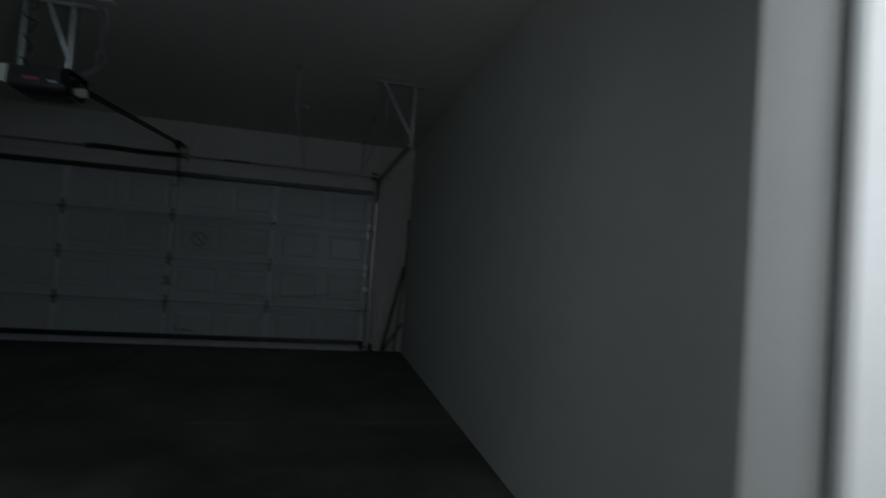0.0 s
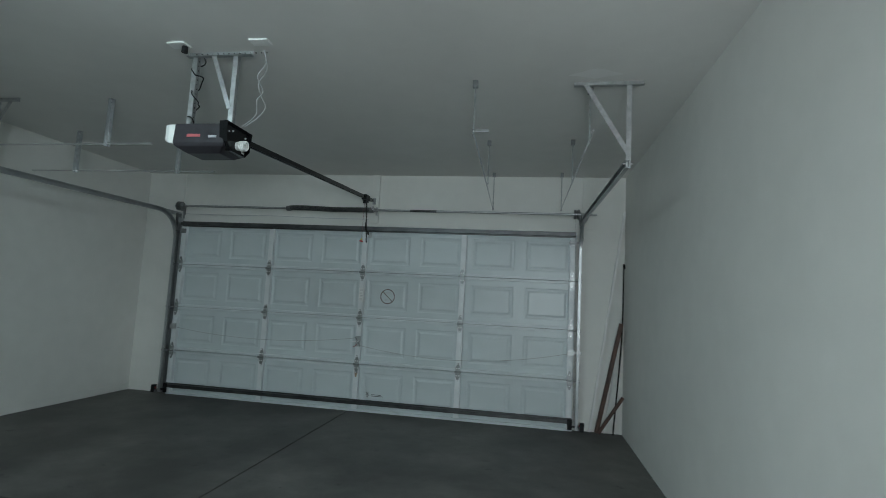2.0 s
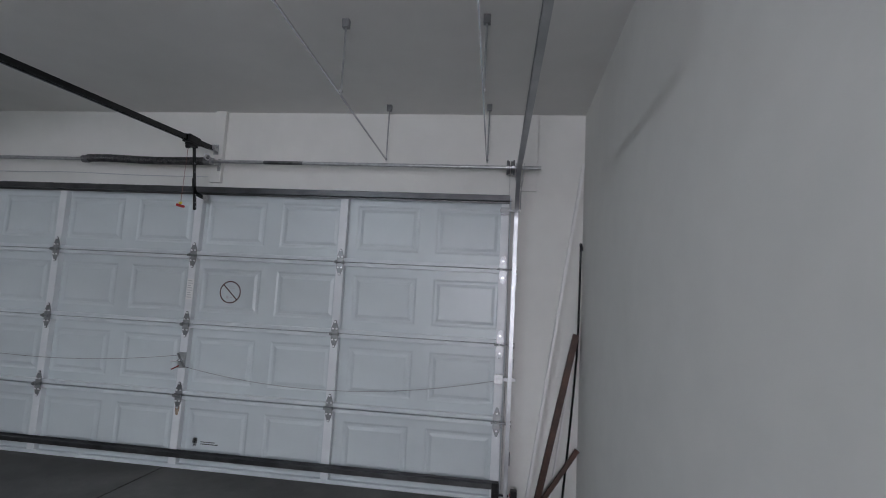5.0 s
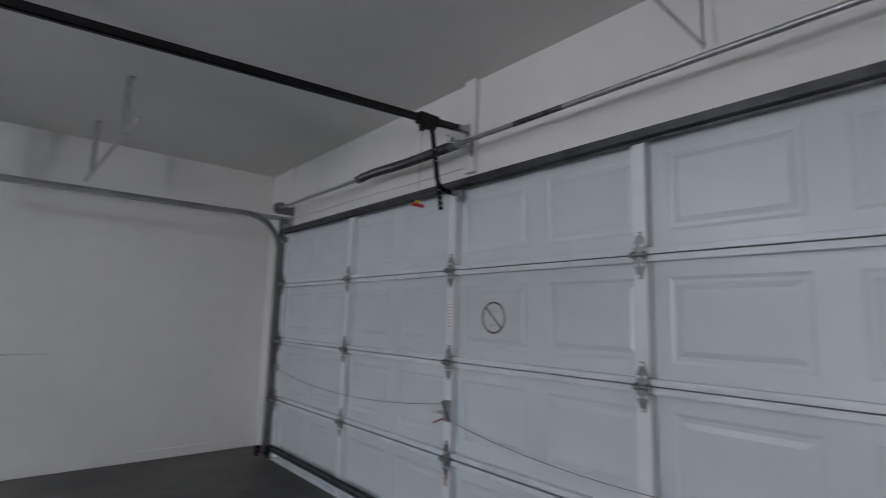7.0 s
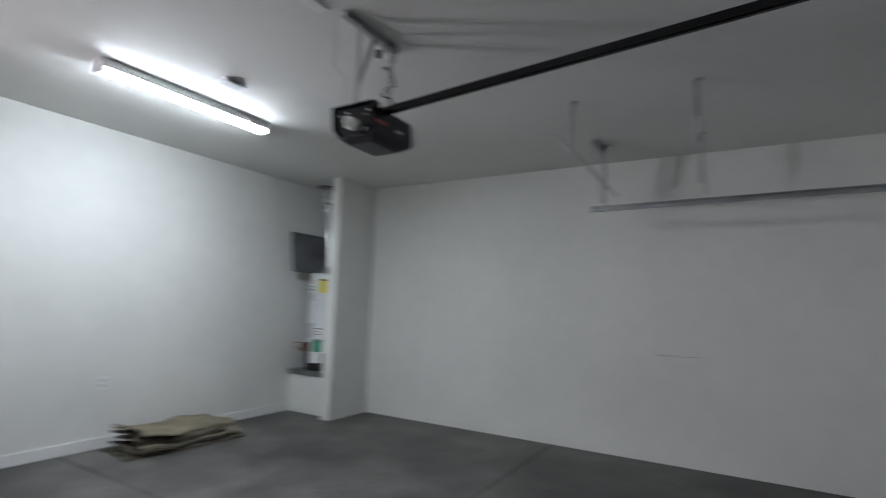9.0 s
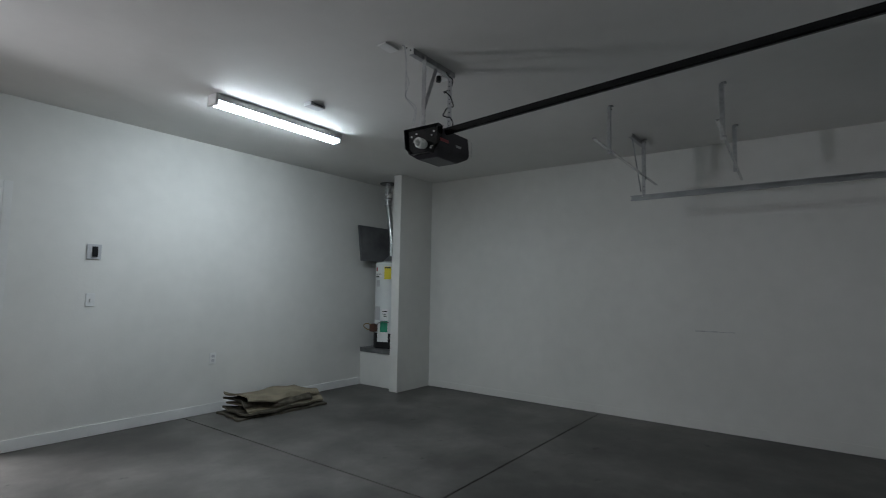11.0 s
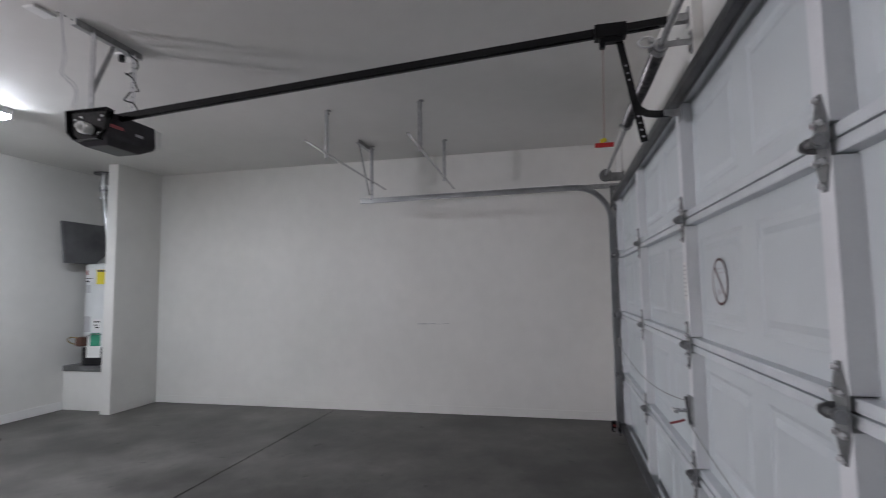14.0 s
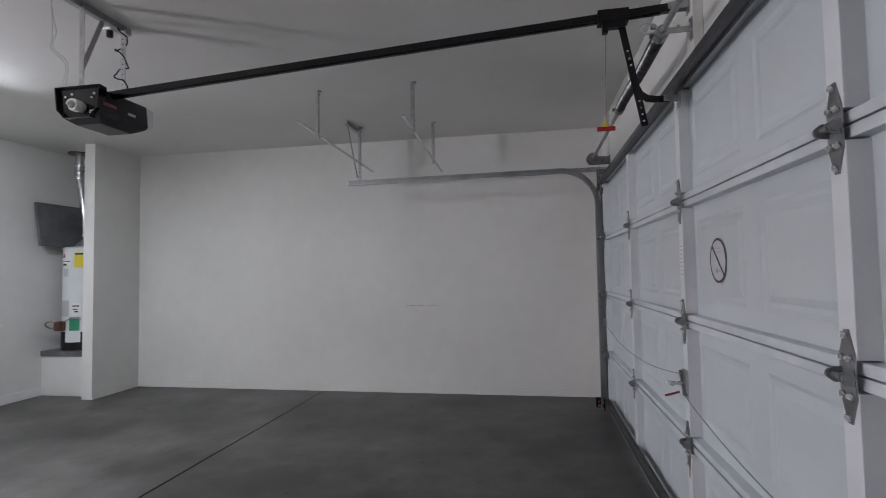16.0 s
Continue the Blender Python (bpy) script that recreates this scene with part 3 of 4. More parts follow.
for dy in (0.02, 0.065):
    cylinder(bm, (0.113, SHY + dy, SHZ + 0.015), (0.123, SHY + dy, SHZ + 0.015), 0.007, 6)
cylinder(bm, (0.108, SHY, SHZ), (0.13, SHY, SHZ), 0.026, 18)
part("centre_bracket", bm, GALV, ts, "galvanised centre bearing bracket")
bm = bmesh.new(); tube(bm, [(0.112, SHY - 0.055 + 0.035 * math.cos(a), SHZ + 0.02 + 0.022 * math.sin(a)) for a in [2 * math.pi * i / 16 for i in range(17)]], 0.005, 8)
part("bracket_loop", bm, BOLT, ts, "bent zinc rod loop", True)
bm = bmesh.new(); cylinder(bm, (0.55, SHY, SHZ), (0.86, SHY, SHZ), 0.0142, 14)
part("shaft_sleeve", bm, SPRING, ts, "black painted stretch of shaft", True)
for s in (-1, 1):
    bm = bmesh.new()
    for x, rad in ((2.395, 0.052), (2.405, 0.046), (2.425, 0.046), (2.44, 0.056)):
        cylinder(bm, (s * x, SHY, SHZ), (s * (x + 0.014), SHY, SHZ), rad, 24)
    part("cable_drum", bm, GALV_DULL, ts, "dark cast cable drum", True)
    bm = boxes((s * 2.462, s * 2.466, SHY - 0.025, YD - 0.008, SHZ - 0.05, SHZ + 0.028), (s * 2.466, s * 2.495, YD - 0.012, YD - 0.002, SHZ - 0.09, SHZ + 0.04))
    part("end_bracket", bm, GALV_DULL, ts)
    bm = bmesh.new(); tube(bm, [(s * 2.42, SHY + 0.046, SHZ), (s * 2.447, FRONT - 0.01, 1.0), (s * 2.447, FRONT - 0.03, 0.1)], 0.0016, 5)
    part("lift_cable", bm, CORD, ts)
for x0, x1 in ((0.035, 0.125), (-2.62, -2.50), (2.50, 2.62)):
    structure("trim_pad", boxes((x0, x1, YD - (0.042 if x0 > 0 and x1 < 1 else 0.018), YD - 0.001, 2.20, ZC - 0.002), bevel=0.003), PAINT, "white painted mounting board on the wall", "trim")

# thin white cable stapled along the wall above the door, and the photo eyes at the track feet
bm = bmesh.new(); tube(bm, smooth_line([(-2.46, YD - 0.006, 2.262), (-1.9, YD - 0.006, 2.256), (-1.25, YD - 0.006, 2.262), (-0.6, YD - 0.006, 2.25), (0.0, YD - 0.006, 2.25)]), 0.0035, 6)
single("sensor_cable", bm, GREY_LABEL, "thin grey sensor cable along the wall above the garage door", "cable", smooth=True)
for s in (-1, 1):
    eye = thing("photo_eye", (s * 2.5200, TRY - 0.02, 0.09), "small black photo eye on a bracket at the track foot", "sensor", "photo eyes")
    part("bracket", boxes((s * 2.5060, s * 2.5100, TRY - 0.05, YD - 0.006, 0.035, 0.06), bevel=0.001), GALV_DULL, eye)
    part("body", boxes((s * 2.5110, s * 2.5550, TRY - 0.065, TRY - 0.015, 0.03, 0.12), bevel=0.007), BLACK, eye, "black plastic body")
    bm = bmesh.new(); cylinder(bm, (s * 2.5100, TRY - 0.04, 0.085), (s * 2.5020, TRY - 0.04, 0.085), 0.011, 12)
    part("lens", bm, DARK_RED, eye, "dark red lens", True)

RUST = textured("rust_bloom", (0.20, 0.12, 0.07), (0.45, 0.36, 0.28), 0.8, scale=30, fine=200)
for x, z, w, h in ((0.0, 0.43, 0.016, 0.05), (2.28, 0.22, 0.03, 0.035), (-2.24, 0.20, 0.04, 0.007)):
    bm = bmesh.new()
    y = (FRONT - 0.0008) if x == 0.0 else (SKIN - 0.0008)
    ring = [bm.verts.new((x + w * math.cos(t) * (1 + 0.25 * math.sin(3 * t + x)), y, z + h * math.sin(t) * (1 + 0.2 * math.cos(2 * t)))) for t in [2 * math.pi * i / 18 for i in range(18)]]
    bm.faces.new(ring)
    part("stain", bm, RUST, door, "small rust-brown stain")

# ---- opener: rail, trolley, arm, release, motor ----
op = thing("garage_door_opener", (0.03, -2.98, 2.18), "black ceiling-mounted garage door opener with rail and bare bulbs", "door opener")


def loft(bm, rows):
    """Rectangles (x0, x1, y0, y1, z) joined upwards."""
    rings = [[bm.verts.new((x, y, z)) for x, y in ((x0, y0), (x1, y0), (x1, y1), (x0, y1))] for x0, x1, y0, y1, z in rows]
    for a, b in zip(rings, rings[1:]):
        for j in range(4):
            bm.faces.new((a[j], a[(j + 1) % 4], b[(j + 1) % 4], b[j]))
    bm.faces.new(rings[0][::-1]); bm.faces.new(rings[-1])
    return bm


OX0, OX1, OY0, OY1 = -0.185, 0.15, -3.13, -2.88
bm = bmesh.new(); loft(bm, [(OX0 + 0.07, OX1 - 0.05, OY0 + 0.05, OY1 - 0.05, 2.128), (OX0 + 0.012, OX1 - 0.004, OY0 + 0.006, OY1 - 0.006, 2.16), (OX0, OX1, OY0, OY1, 2.182), (OX0, OX1, OY0 + 0.012, OY1 - 0.012, 2.302)])
bmesh.ops.bevel(bm, geom=bm.edges[:], offset=0.008, segments=2, profile=0.6, affect="EDGES")
part("housing", bm, GREY_PLASTIC, op, "charcoal plastic motor housing")
bm = bmesh.new()
rim = [(OY0 - 0.012, 2.312), (OY1 + 0.012, 2.312), (OY1 - 0.002, 2.19), (OY1 - 0.05, 2.145), (OY0 + 0.05, 2.145), (OY0 + 0.002, 2.19)]
cy, cz = (OY0 + OY1) / 2, 2.228
loops = [[bm.verts.new((x, cy + (y - cy) * f, cz + (z - cz) * f)) for y, z in rim] for x, f in ((OX1 - 0.03, 0.97), (OX1 + 0.022, 1.0), (OX1 + 0.022, 0.95), (OX1 + 0.002, 0.93))]
for p, q in zip(loops, loops[1:]):
    for j in range(6):
        bm.faces.new((p[j], p[(j + 1) % 6], q[(j + 1) % 6], q[j]))
bm.faces.new(loops[-1])
part("end_panel", bm, BLACK_STEEL, op, "black end panel")
part("chassis", boxes((OX0 + 0.02, OX1 - 0.02, OY0 + 0.03, OY1 - 0.03, 2.294, 2.304), bevel=0.002), BLACK_STEEL, op)
bm = bmesh.new()
lens = [[bm.verts.new((x, y, z)) for y, z in ((OY0 + i, z0), (OY1 - i, z0), (OY1 - i, 2.298), (OY0 + i, 2.298))] for x, i, z0 in ((OX0 + 0.004, 0.016, 2.176), (OX0 - 0.045, 0.018, 2.186), (OX0 - 0.075, 0.03, 2.205))]
for p, q in zip(lens, lens[1:]):
    for j in range(4):
        bm.faces.new((p[j], p[(j + 1) % 4], q[(j + 1) % 4], q[j]))
bm.faces.new(lens[0][::-1]); bm.faces.new(lens[-1])
bmesh.ops.bevel(bm, geom=bm.edges[:], offset=0.006, segments=2, profile=0.6, affect="EDGES")
part("light_lens", bm, WHITE_GLASS, op, "frosted white light cover")
bm = bmesh.new(); cylinder(bm, (OX1 + 0.002, -2.99, 2.20), (OX1 + 0.02, -2.99, 2.20), 0.026, 18)
part("lamp_socket", bm, WHITE_PLASTIC, op, "white bulb base", True)
bm = bmesh.new(); tube(bm, [(OX1 + 0.02 + 0.045 * i / 60, -2.99 + 0.026 * math.cos(2 * math.pi * 3.5 * i / 60), 2.20 + 0.026 * math.sin(2 * math.pi * 3.5 * i / 60)) for i in range(61)], 0.0062, 8)
part("spiral_bulb", bm, WHITE_GLASS, op, "unlit white spiral bulb", True)
for y, dy, rx, gx_ in ((OY1 - 0.004, 0.006, 0.05, -0.085), (OY0 - 0.002, 0.006, -0.09, 0.05)):
    part("red_label", boxes((rx, rx + 0.085, y, y + dy, 2.215, 2.232)), RED_LABEL, op, "red name bar")
    part("grey_label", boxes((gx_, gx_ + 0.05, y, y + dy, 2.21, 2.224)), GREY_LABEL, op, "grey lettering bar")
part("warning_print", boxes((OX1 + 0.0026, OX1 + 0.0036, -2.945, -2.915, 2.17, 2.176), (OX1 + 0.0026, OX1 + 0.0036, -2.945, -2.922, 2.18, 2.186)), WHITE_LABEL, op)
for y, z in ((-3.09, 2.262), (-3.05, 2.275), (-2.93, 2.25), (-2.915, 2.272)):
    bm = bmesh.new(); cylinder(bm, (OX1 + 0.0022, y, z), (OX1 + 0.008, y, z), 0.006, 10)
    part("terminal_screw", bm, BOLT, op, "", True)


def rail_z(y):
    return 2.474 + 0.0594 * y


bm = bmesh.new()
oriented(bm, (0.06, -2.93, rail_z(-2.93) - 0.012), (0.07, -0.05, rail_z(-0.05) - 0.012), 0.032, 0.036, bevel=0.005)
oriented(bm, (0.06, -2.9, rail_z(-2.9) - 0.032), (0.07, -0.1, rail_z(-0.1) - 0.032), 0.014, 0.006)
part("rail", bm, BLACK_STEEL, op, "black steel opener rail")
TZ = rail_z(-0.3)
bm = boxes((0.04, 0.10, -0.37, -0.235, TZ - 0.046, TZ + 0.013), (0.05, 0.09, -0.35, -0.25, TZ - 0.066, TZ - 0.042), bevel=0.006)
part("trolley", bm, BLACK, op, "black plastic trolley")
bm = boxes((0.055, 0.085, -0.35, -0.325, TZ - 0.088, TZ - 0.062), bevel=0.006)
part("release_latch", bm, BLACK, op)
bm = bmesh.new(); oriented(bm, (0.07, -0.265, TZ - 0.06), (0.07, -0.18, 1.937), 0.008, 0.03, (0, 1, 0), 0.002)
arm = part("straight_arm", bm, BLACK_STEEL, op, "black perforated straight arm")
for z in (2.28, 2.245, 2.215, 2.05, 2.02, 1.99, 1.96):
    y = -0.265 + (TZ - 0.06 - z) / (TZ - 0.06 - 1.937) * 0.085
    bm = bmesh.new(); cylinder(bm, (0.0655, y, z), (0.0745, y, z), 0.005, 8)
    part("hole", bm, BOLT if z in (2.245, 2.02) else GREY_LABEL, arm)
bm = bmesh.new(); sweep(bm, [(0.062, -0.222, 2.17), (0.062, -0.212, 2.12), (0.062, -0.195, 2.085), (0.062, -0.165, 2.062), (0.062, -0.12, 2.055), (0.062, -0.075, 2.055)], [(-0.004, -0.015), (0.004, -0.015), (0.004, 0.015), (-0.004, 0.015)])
part("curved_arm", bm, BLACK_STEEL, op, "black curved door arm")
bm = boxes((0.052, 0.055, -0.098, FRONT, 2.042, 2.07), (0.069, 0.072, -0.098, FRONT, 2.042, 2.07), (0.04, 0.084, FRONT - 0.005, FRONT - 0.001, 2.015, 2.08), bevel=0.001)
cylinder(bm, (0.044, -0.085, 2.055), (0.08, -0.085, 2.055), 0.006, 10)
part("door_bracket", bm, GALV, op, "galvanised door bracket")
bm = boxes((0.05, 0.053, -0.07, YD - 0.0425, rail_z(0) - 0.028, rail_z(0) + 0.004), (0.087, 0.09, -0.07, YD - 0.0425, rail_z(0) - 0.028, rail_z(0) + 0.004), (0.05, 0.09, YD - 0.047, YD - 0.0425, rail_z(0) - 0.05, rail_z(0) + 0.03))
cylinder(bm, (0.035, -0.055, rail_z(0) - 0.02), (0.105, -0.055, rail_z(0) - 0.02), 0.007, 10)
part("header_bracket", bm, GALV, op, "galvanised header bracket")
bm = bmesh.new(); tube(bm, sag((0.07, -0.335, TZ - 0.09), (0.066, -0.345, 1.962), 0.0, 6), 0.0018, 6)
cord = part("release_cord", bm, plain("red_white_cord", (0.28, 0.15, 0.13), 0.85), op, "thin red release cord")
bm = boxes((0.058, 0.074, -0.385, -0.305, 1.927, 1.946), bevel=0.006)
part("release_handle", bm, RED, op, "red plastic release handle")
bm = bmesh.new(); oriented(bm, (0.066, -0.362, 1.952), (0.066, -0.335, 1.961), 0.011, 0.018, (0, 0, 1), 0.004)
part("release_tag", bm, YELLOW, op, "yellow tag")


def perforated(bm, a, b, w, up=(0, 1, 0)):
    """Punched angle iron: two thin flanges at a right angle."""
    a, b = Vector(a), Vector(b)
    d = (b - a).normalized()
    u = Vector(up)
    v = d.cross(u).normalized()
    u = v.cross(d).normalized()
    oriented(bm, a + u * w / 2, b + u * w / 2, 0.0028, w, tuple(u))
    oriented(bm, a + v * w / 2, b + v * w / 2, 0.0028, w, tuple(v))
    return bm


def hole_row(parent, a, b, n, normal, off):
    """Dark punched holes along a strap."""
    a, b = Vector(a), Vector(b)
    for i in range(n):
        p = a.lerp(b, (i + 0.5) / n) + Vector(normal) * off
        bm = bmesh.new(); cylinder(bm, p, p + Vector(normal) * 0.001, 0.0045, 6)
        part("hole", bm, STRUT, parent)


hg = thing("opener_hanger", (0.08, -3.04, ZC), "punched galvanised angle-iron hanger holding the door opener", "hanger")
bm = bmesh.new(); perforated(bm, (-0.21, -3.025, ZC - 0.034), (0.23, -3.025, ZC - 0.034), 0.034, (0, 0, 1))
xbar = part("ceiling_angle", bm, GALV, hg)
hole_row(xbar, (-0.17, -3.035, ZC - 0.017), (0.34, -3.035, ZC - 0.017), 14, (0, -1, 0), 0.0016)
hole_row(xbar, (-0.17, -3.035, ZC - 0.017), (0.34, -3.035, ZC - 0.017), 14, (0, 1, 0), 0.0016)
bm = bmesh.new(); perforated(bm, (-0.145, -3.035, 2.25), (-0.145, -3.035, ZC - 0.01), 0.032)
leg = part("leg", bm, GALV, hg)
hole_row(leg, (-0.145, -3.02, 2.27), (-0.145, -3.02, ZC - 0.04), 16, (1, 0, 0), 0.0016)
bm = bmesh.new(); perforated(bm, (0.13, -3.035, 2.25), (0.13, -3.035, ZC - 0.01), 0.03)
part("leg", bm, GALV, hg)
bm = bmesh.new(); oriented(bm, (0.108, -3.045, 2.42), (-0.03, -3.045, ZC - 0.02), 0.028, 0.003, (0, 1, 0))
part("diagonal_brace", bm, GALV, hg)
bm = bmesh.new(); tube(bm, [(-0.14 + (0.03 + 0.012 * math.sin(2.3 * a)) * math.cos(a), -3.025 + 0.03 * math.sin(a), ZC - 0.03 - 0.46 * (a / 19.6) - 0.012 * math.sin(1.7 * a)) for a in [i * 0.28 for i in range(71)]], 0.0042, 7)
part("power_cord", bm, BLACK, hg, "black power cord coiled round the hanger", True)
bm = bmesh.new(); tube(bm, smooth_line([(0.30, -3.04, ZC - 0.004), (0.315, -3.01, 2.68), (0.285, -3.035, 2.58), (0.30, -3.02, 2.50), (0.32, -3.0, 2.44), (0.26, -2.98, 2.38), (0.22, -3.04, 2.305)]), 0.0017, 6)
single("bell_wire", bm, GREY_LABEL, "thin white low-voltage wire hanging to the opener", "wire", smooth=True)
bm = bmesh.new(); tube(bm, smooth_line([(0.305, -3.04, ZC - 0.004), (0.31, -3.02, 2.71), (0.275, -3.04, 2.62), (0.295, -3.0, 2.54), (0.28, -3.035, 2.47), (0.25, -2.98, 2.40), (0.20, -3.04, 2.305)]), 0.0017, 6)
single("bell_wire", bm, GREY_LABEL, "thin white low-voltage wire hanging to the opener", "wire", smooth=True)
for x, lab in ((-0.20, "white ceiling outlet plate with a black plug"), (0.335, "white blank ceiling plate")):
    pl = thing("ceiling_plate", (x, -3.11, ZC), lab, "outlet")
    part("plate", boxes((x - 0.058, x + 0.058, -3.175, -3.105, ZC - 0.012, ZC - 0.0005), bevel=0.003), WHITE_PLASTIC, pl)
    if x < 0:
        bm = bmesh.new(); cylinder(bm, (x + 0.035, -3.13, ZC - 0.013), (x + 0.035, -3.13, ZC - 0.05), 0.018, 14)
        part("plug", bm, BLACK, pl, "black plug", True)

# ---- rear hangers of the door tracks ----
for s in (-1, 1):
    ex, hy = s * (TRX + 0.018 * 2.0), (-2.49 if s > 0 else -2.42)
    th = thing("track_hanger", (ex, hy, ZC), "punched angle-iron hanger at the rear end of a door track", "hanger", "track hangers")
    a, b = (2.185, 2.62) if s > 0 else (-2.60, -2.20)
    bm = bmesh.new(); perforated(bm, (a, hy + 0.01, ZC - 0.034), (b, hy + 0.01, ZC - 0.034), 0.034, (0, 0, 1))
    part("ceiling_angle", bm, GALV, th)
    bm = bmesh.new(); perforated(bm, (ex + s * 0.03, hy, TRZ - 0.03), (ex + s * 0.03, hy, ZC - 0.01), 0.03)
    leg = part("leg", bm, GALV, th)
    hole_row(leg, (ex + s * 0.03, hy + 0.015, TRZ), (ex + s * 0.03, hy + 0.015, ZC - 0.05), 12, (s * -1.0, 0, 0), 0.0018)
    bm = bmesh.new(); oriented(bm, (ex + s * 0.02, hy - 0.01, TRZ + 0.05), (ex - s * 0.26, hy - 0.01, ZC - 0.02), 0.03, 0.003, (0, 1, 0))
    part("diagonal_brace", bm, GALV, th)
    bm = bmesh.new(); cylinder(bm, (ex + s * 0.045, hy + 0.01, TRZ), (ex - s * 0.02, hy + 0.01, TRZ), 0.006, 8)
    part("bolt", bm, BOLT, th)


bm = bmesh.new()
ring = [bm.verts.new((2.31 + 0.15 * math.cos(t) * (1 + 0.22 * math.sin(3 * t)), -2.60 + 0.055 * math.sin(t) * (1 + 0.3 * math.cos(4 * t)), ZC - 0.0015)) for t in [2 * math.pi * i / 28 for i in range(28)]]
bm.faces.new(ring)
structure("ceiling_patch", bm, TRIM, "smear of fresh white plaster on the ceiling", "patch")

# ---- overhead rack hangers: upright straps carrying thin rods ----
def rack(rod_a, rod_b, posts, thin=False):
    rk = thing("rack_hanger", ((rod_a[0] + rod_b[0]) / 2, (rod_a[1] + rod_b[1]) / 2, ZC), "empty overhead rack hanger, steel rod on upright straps", "rack hanger", "overhead rack hangers")
    bm = bmesh.new(); oriented(bm, rod_a, rod_b, 0.009, 0.009, bevel=0.002) if thin else oriented(bm, rod_a, rod_b, 0.022, 0.010, bevel=0.002)
    part("rod", bm, ROD, rk, "shiny steel rod")
    d = (Vector(rod_b) - Vector(rod_a)).normalized()
    n = Vector((-d.y, d.x, 0))
    for x, y, zb in posts:
        bm = bmesh.new()
        if thin:
            cylinder(bm, (x, y, zb - 0.015), (x, y, ZC - 0.002), 0.0055, 8)
        else:
            perforated(bm, (x, y, zb - 0.02), (x, y, ZC - 0.002), 0.032, tuple(n))
        pst = part("strap", bm, GALV, rk, "upright steel strap")
        foot = boxes((x - 0.018, x + 0.018, y - 0.016, y + 0.016, ZC - (0.045 if thin else 0.006), ZC - 0.0005), bevel=0.001)
        part("foot", foot, GALV_DULL, pst)
        for z in (zb, ZC - 0.03):
            bm = bmesh.new(); cylinder(bm, Vector((x, y, z)) - n * 0.008, Vector((x, y, z)) + n * 0.008, 0.0065, 8)
            part("bolt", bm, BOLT, pst)
    return rk


rack((-1.0, -2.345, 2.425), (-2.84, -2.36, 2.41), [(-1.40, -2.347, 2.42), (-2.47, -2.365, 2.41)])
rack((-0.99, -1.55, 2.41), (-2.92, -1.615, 2.39), [(-1.38, -1.555, 2.405), (-2.45, -1.60, 2.395)])
rack((1.553, -2.62, 2.42), (1.505, -0.10, 2.375), [(1.545, -2.53, 2.42), (1.54, -1.27, 2.40), (1.507, -0.12, 2.375)], True)
rack((2.30, -2.62, 2.42), (2.25, -0.12, 2.375), [(2.30, -2.39, 2.42), (2.277, -1.29, 2.40), (2.255, -0.14, 2.375)], True)
bm = bmesh.new(); oriented(bm, (1.545, -2.60, 2.425), (1.65, -2.585, 2.43), 0.014, 0.02, bevel=0.002)
single("rack_stub", bm, GALV_DULL, "short steel stub bar bolted to the rack rod", "bracket")

# ---- fluorescent ceiling light ----
fl = thing("fluorescent_light", (LAMP_X, LAMP_Y, ZC), "lit fluorescent ceiling light with a wraparound white diffuser", "ceiling light")
part("housing", boxes((LAMP_X - 0.635, LAMP_X + 0.635, LAMP_Y - 0.062, LAMP_Y + 0.062, ZC - 0.053, ZC - 0.0005), bevel=0.004), WHITE_PLASTIC, fl, "white metal housing")
bm = bmesh.new()
prof = [(-0.054, ZC - 0.0535), (-0.055, ZC - 0.064), (-0.045, ZC - 0.08), (-0.024, ZC - 0.088), (0.024, ZC - 0.088), (0.045, ZC - 0.08), (0.055, ZC - 0.064), (0.054, ZC - 0.0535)]
a = [bm.verts.new((LAMP_X - 0.61, LAMP_Y + y, z)) for y, z in prof]
b = [bm.verts.new((LAMP_X + 0.61, LAMP_Y + y, z)) for y, z in prof]
for j in range(len(prof) - 1):
    bm.faces.new((a[j], a[j + 1], b[j + 1], b[j]))
bm.faces.new(a); bm.faces.new(b)
part("diffuser", bm, TUBE_GLOW, fl, "glowing white plastic diffuser")
for s in (-1, 1):
    part("end_cap", boxes((LAMP_X + s * 0.611, LAMP_X + s * 0.638, LAMP_Y - 0.06, LAMP_Y + 0.06, ZC - 0.09, ZC - 0.002), bevel=0.004), WHITE_PLASTIC, fl, "white end cap")

sd = thing("ceiling_sensor", (-0.054, -4.30, ZC), "small grey rectangular sensor box on the ceiling", "sensor")
part("box", boxes((-0.125, 0.015, -4.345, -4.255, ZC - 0.032, ZC - 0.0005), bevel=0.006), GREY_LABEL, sd)
part("slot", boxes((-0.10, -0.01, -4.256, -4.253, ZC - 0.022, ZC - 0.012)), INK, sd)

# ---- back wall: leaf, trim, controls ----
for nm, x0, x1, z0, z1 in (("trim_jamb", DX1 - 0.018, DX1 - 0.0005, 0.0, DZ), ("trim_jamb", DX0 + 0.0005, DX0 + 0.018, 0.0, DZ), ("trim_head", DX0 + 0.018, DX1 - 0.018, DZ - 0.018, DZ - 0.0005)):
    structure(nm, boxes((x0, x1, YB - WT - 0.01, YB + 0.012, z0, z1), bevel=0.002), TRIM, "white painted door lining", "door frame")
structure("trim_stop", boxes((DX1 - 0.03, DX1 - 0.0185, YB - WT - 0.01, YB - WT + 0.0, 0.0, DZ - 0.02)), BLACK, "black weatherstrip on the door lining", "weatherstrip")
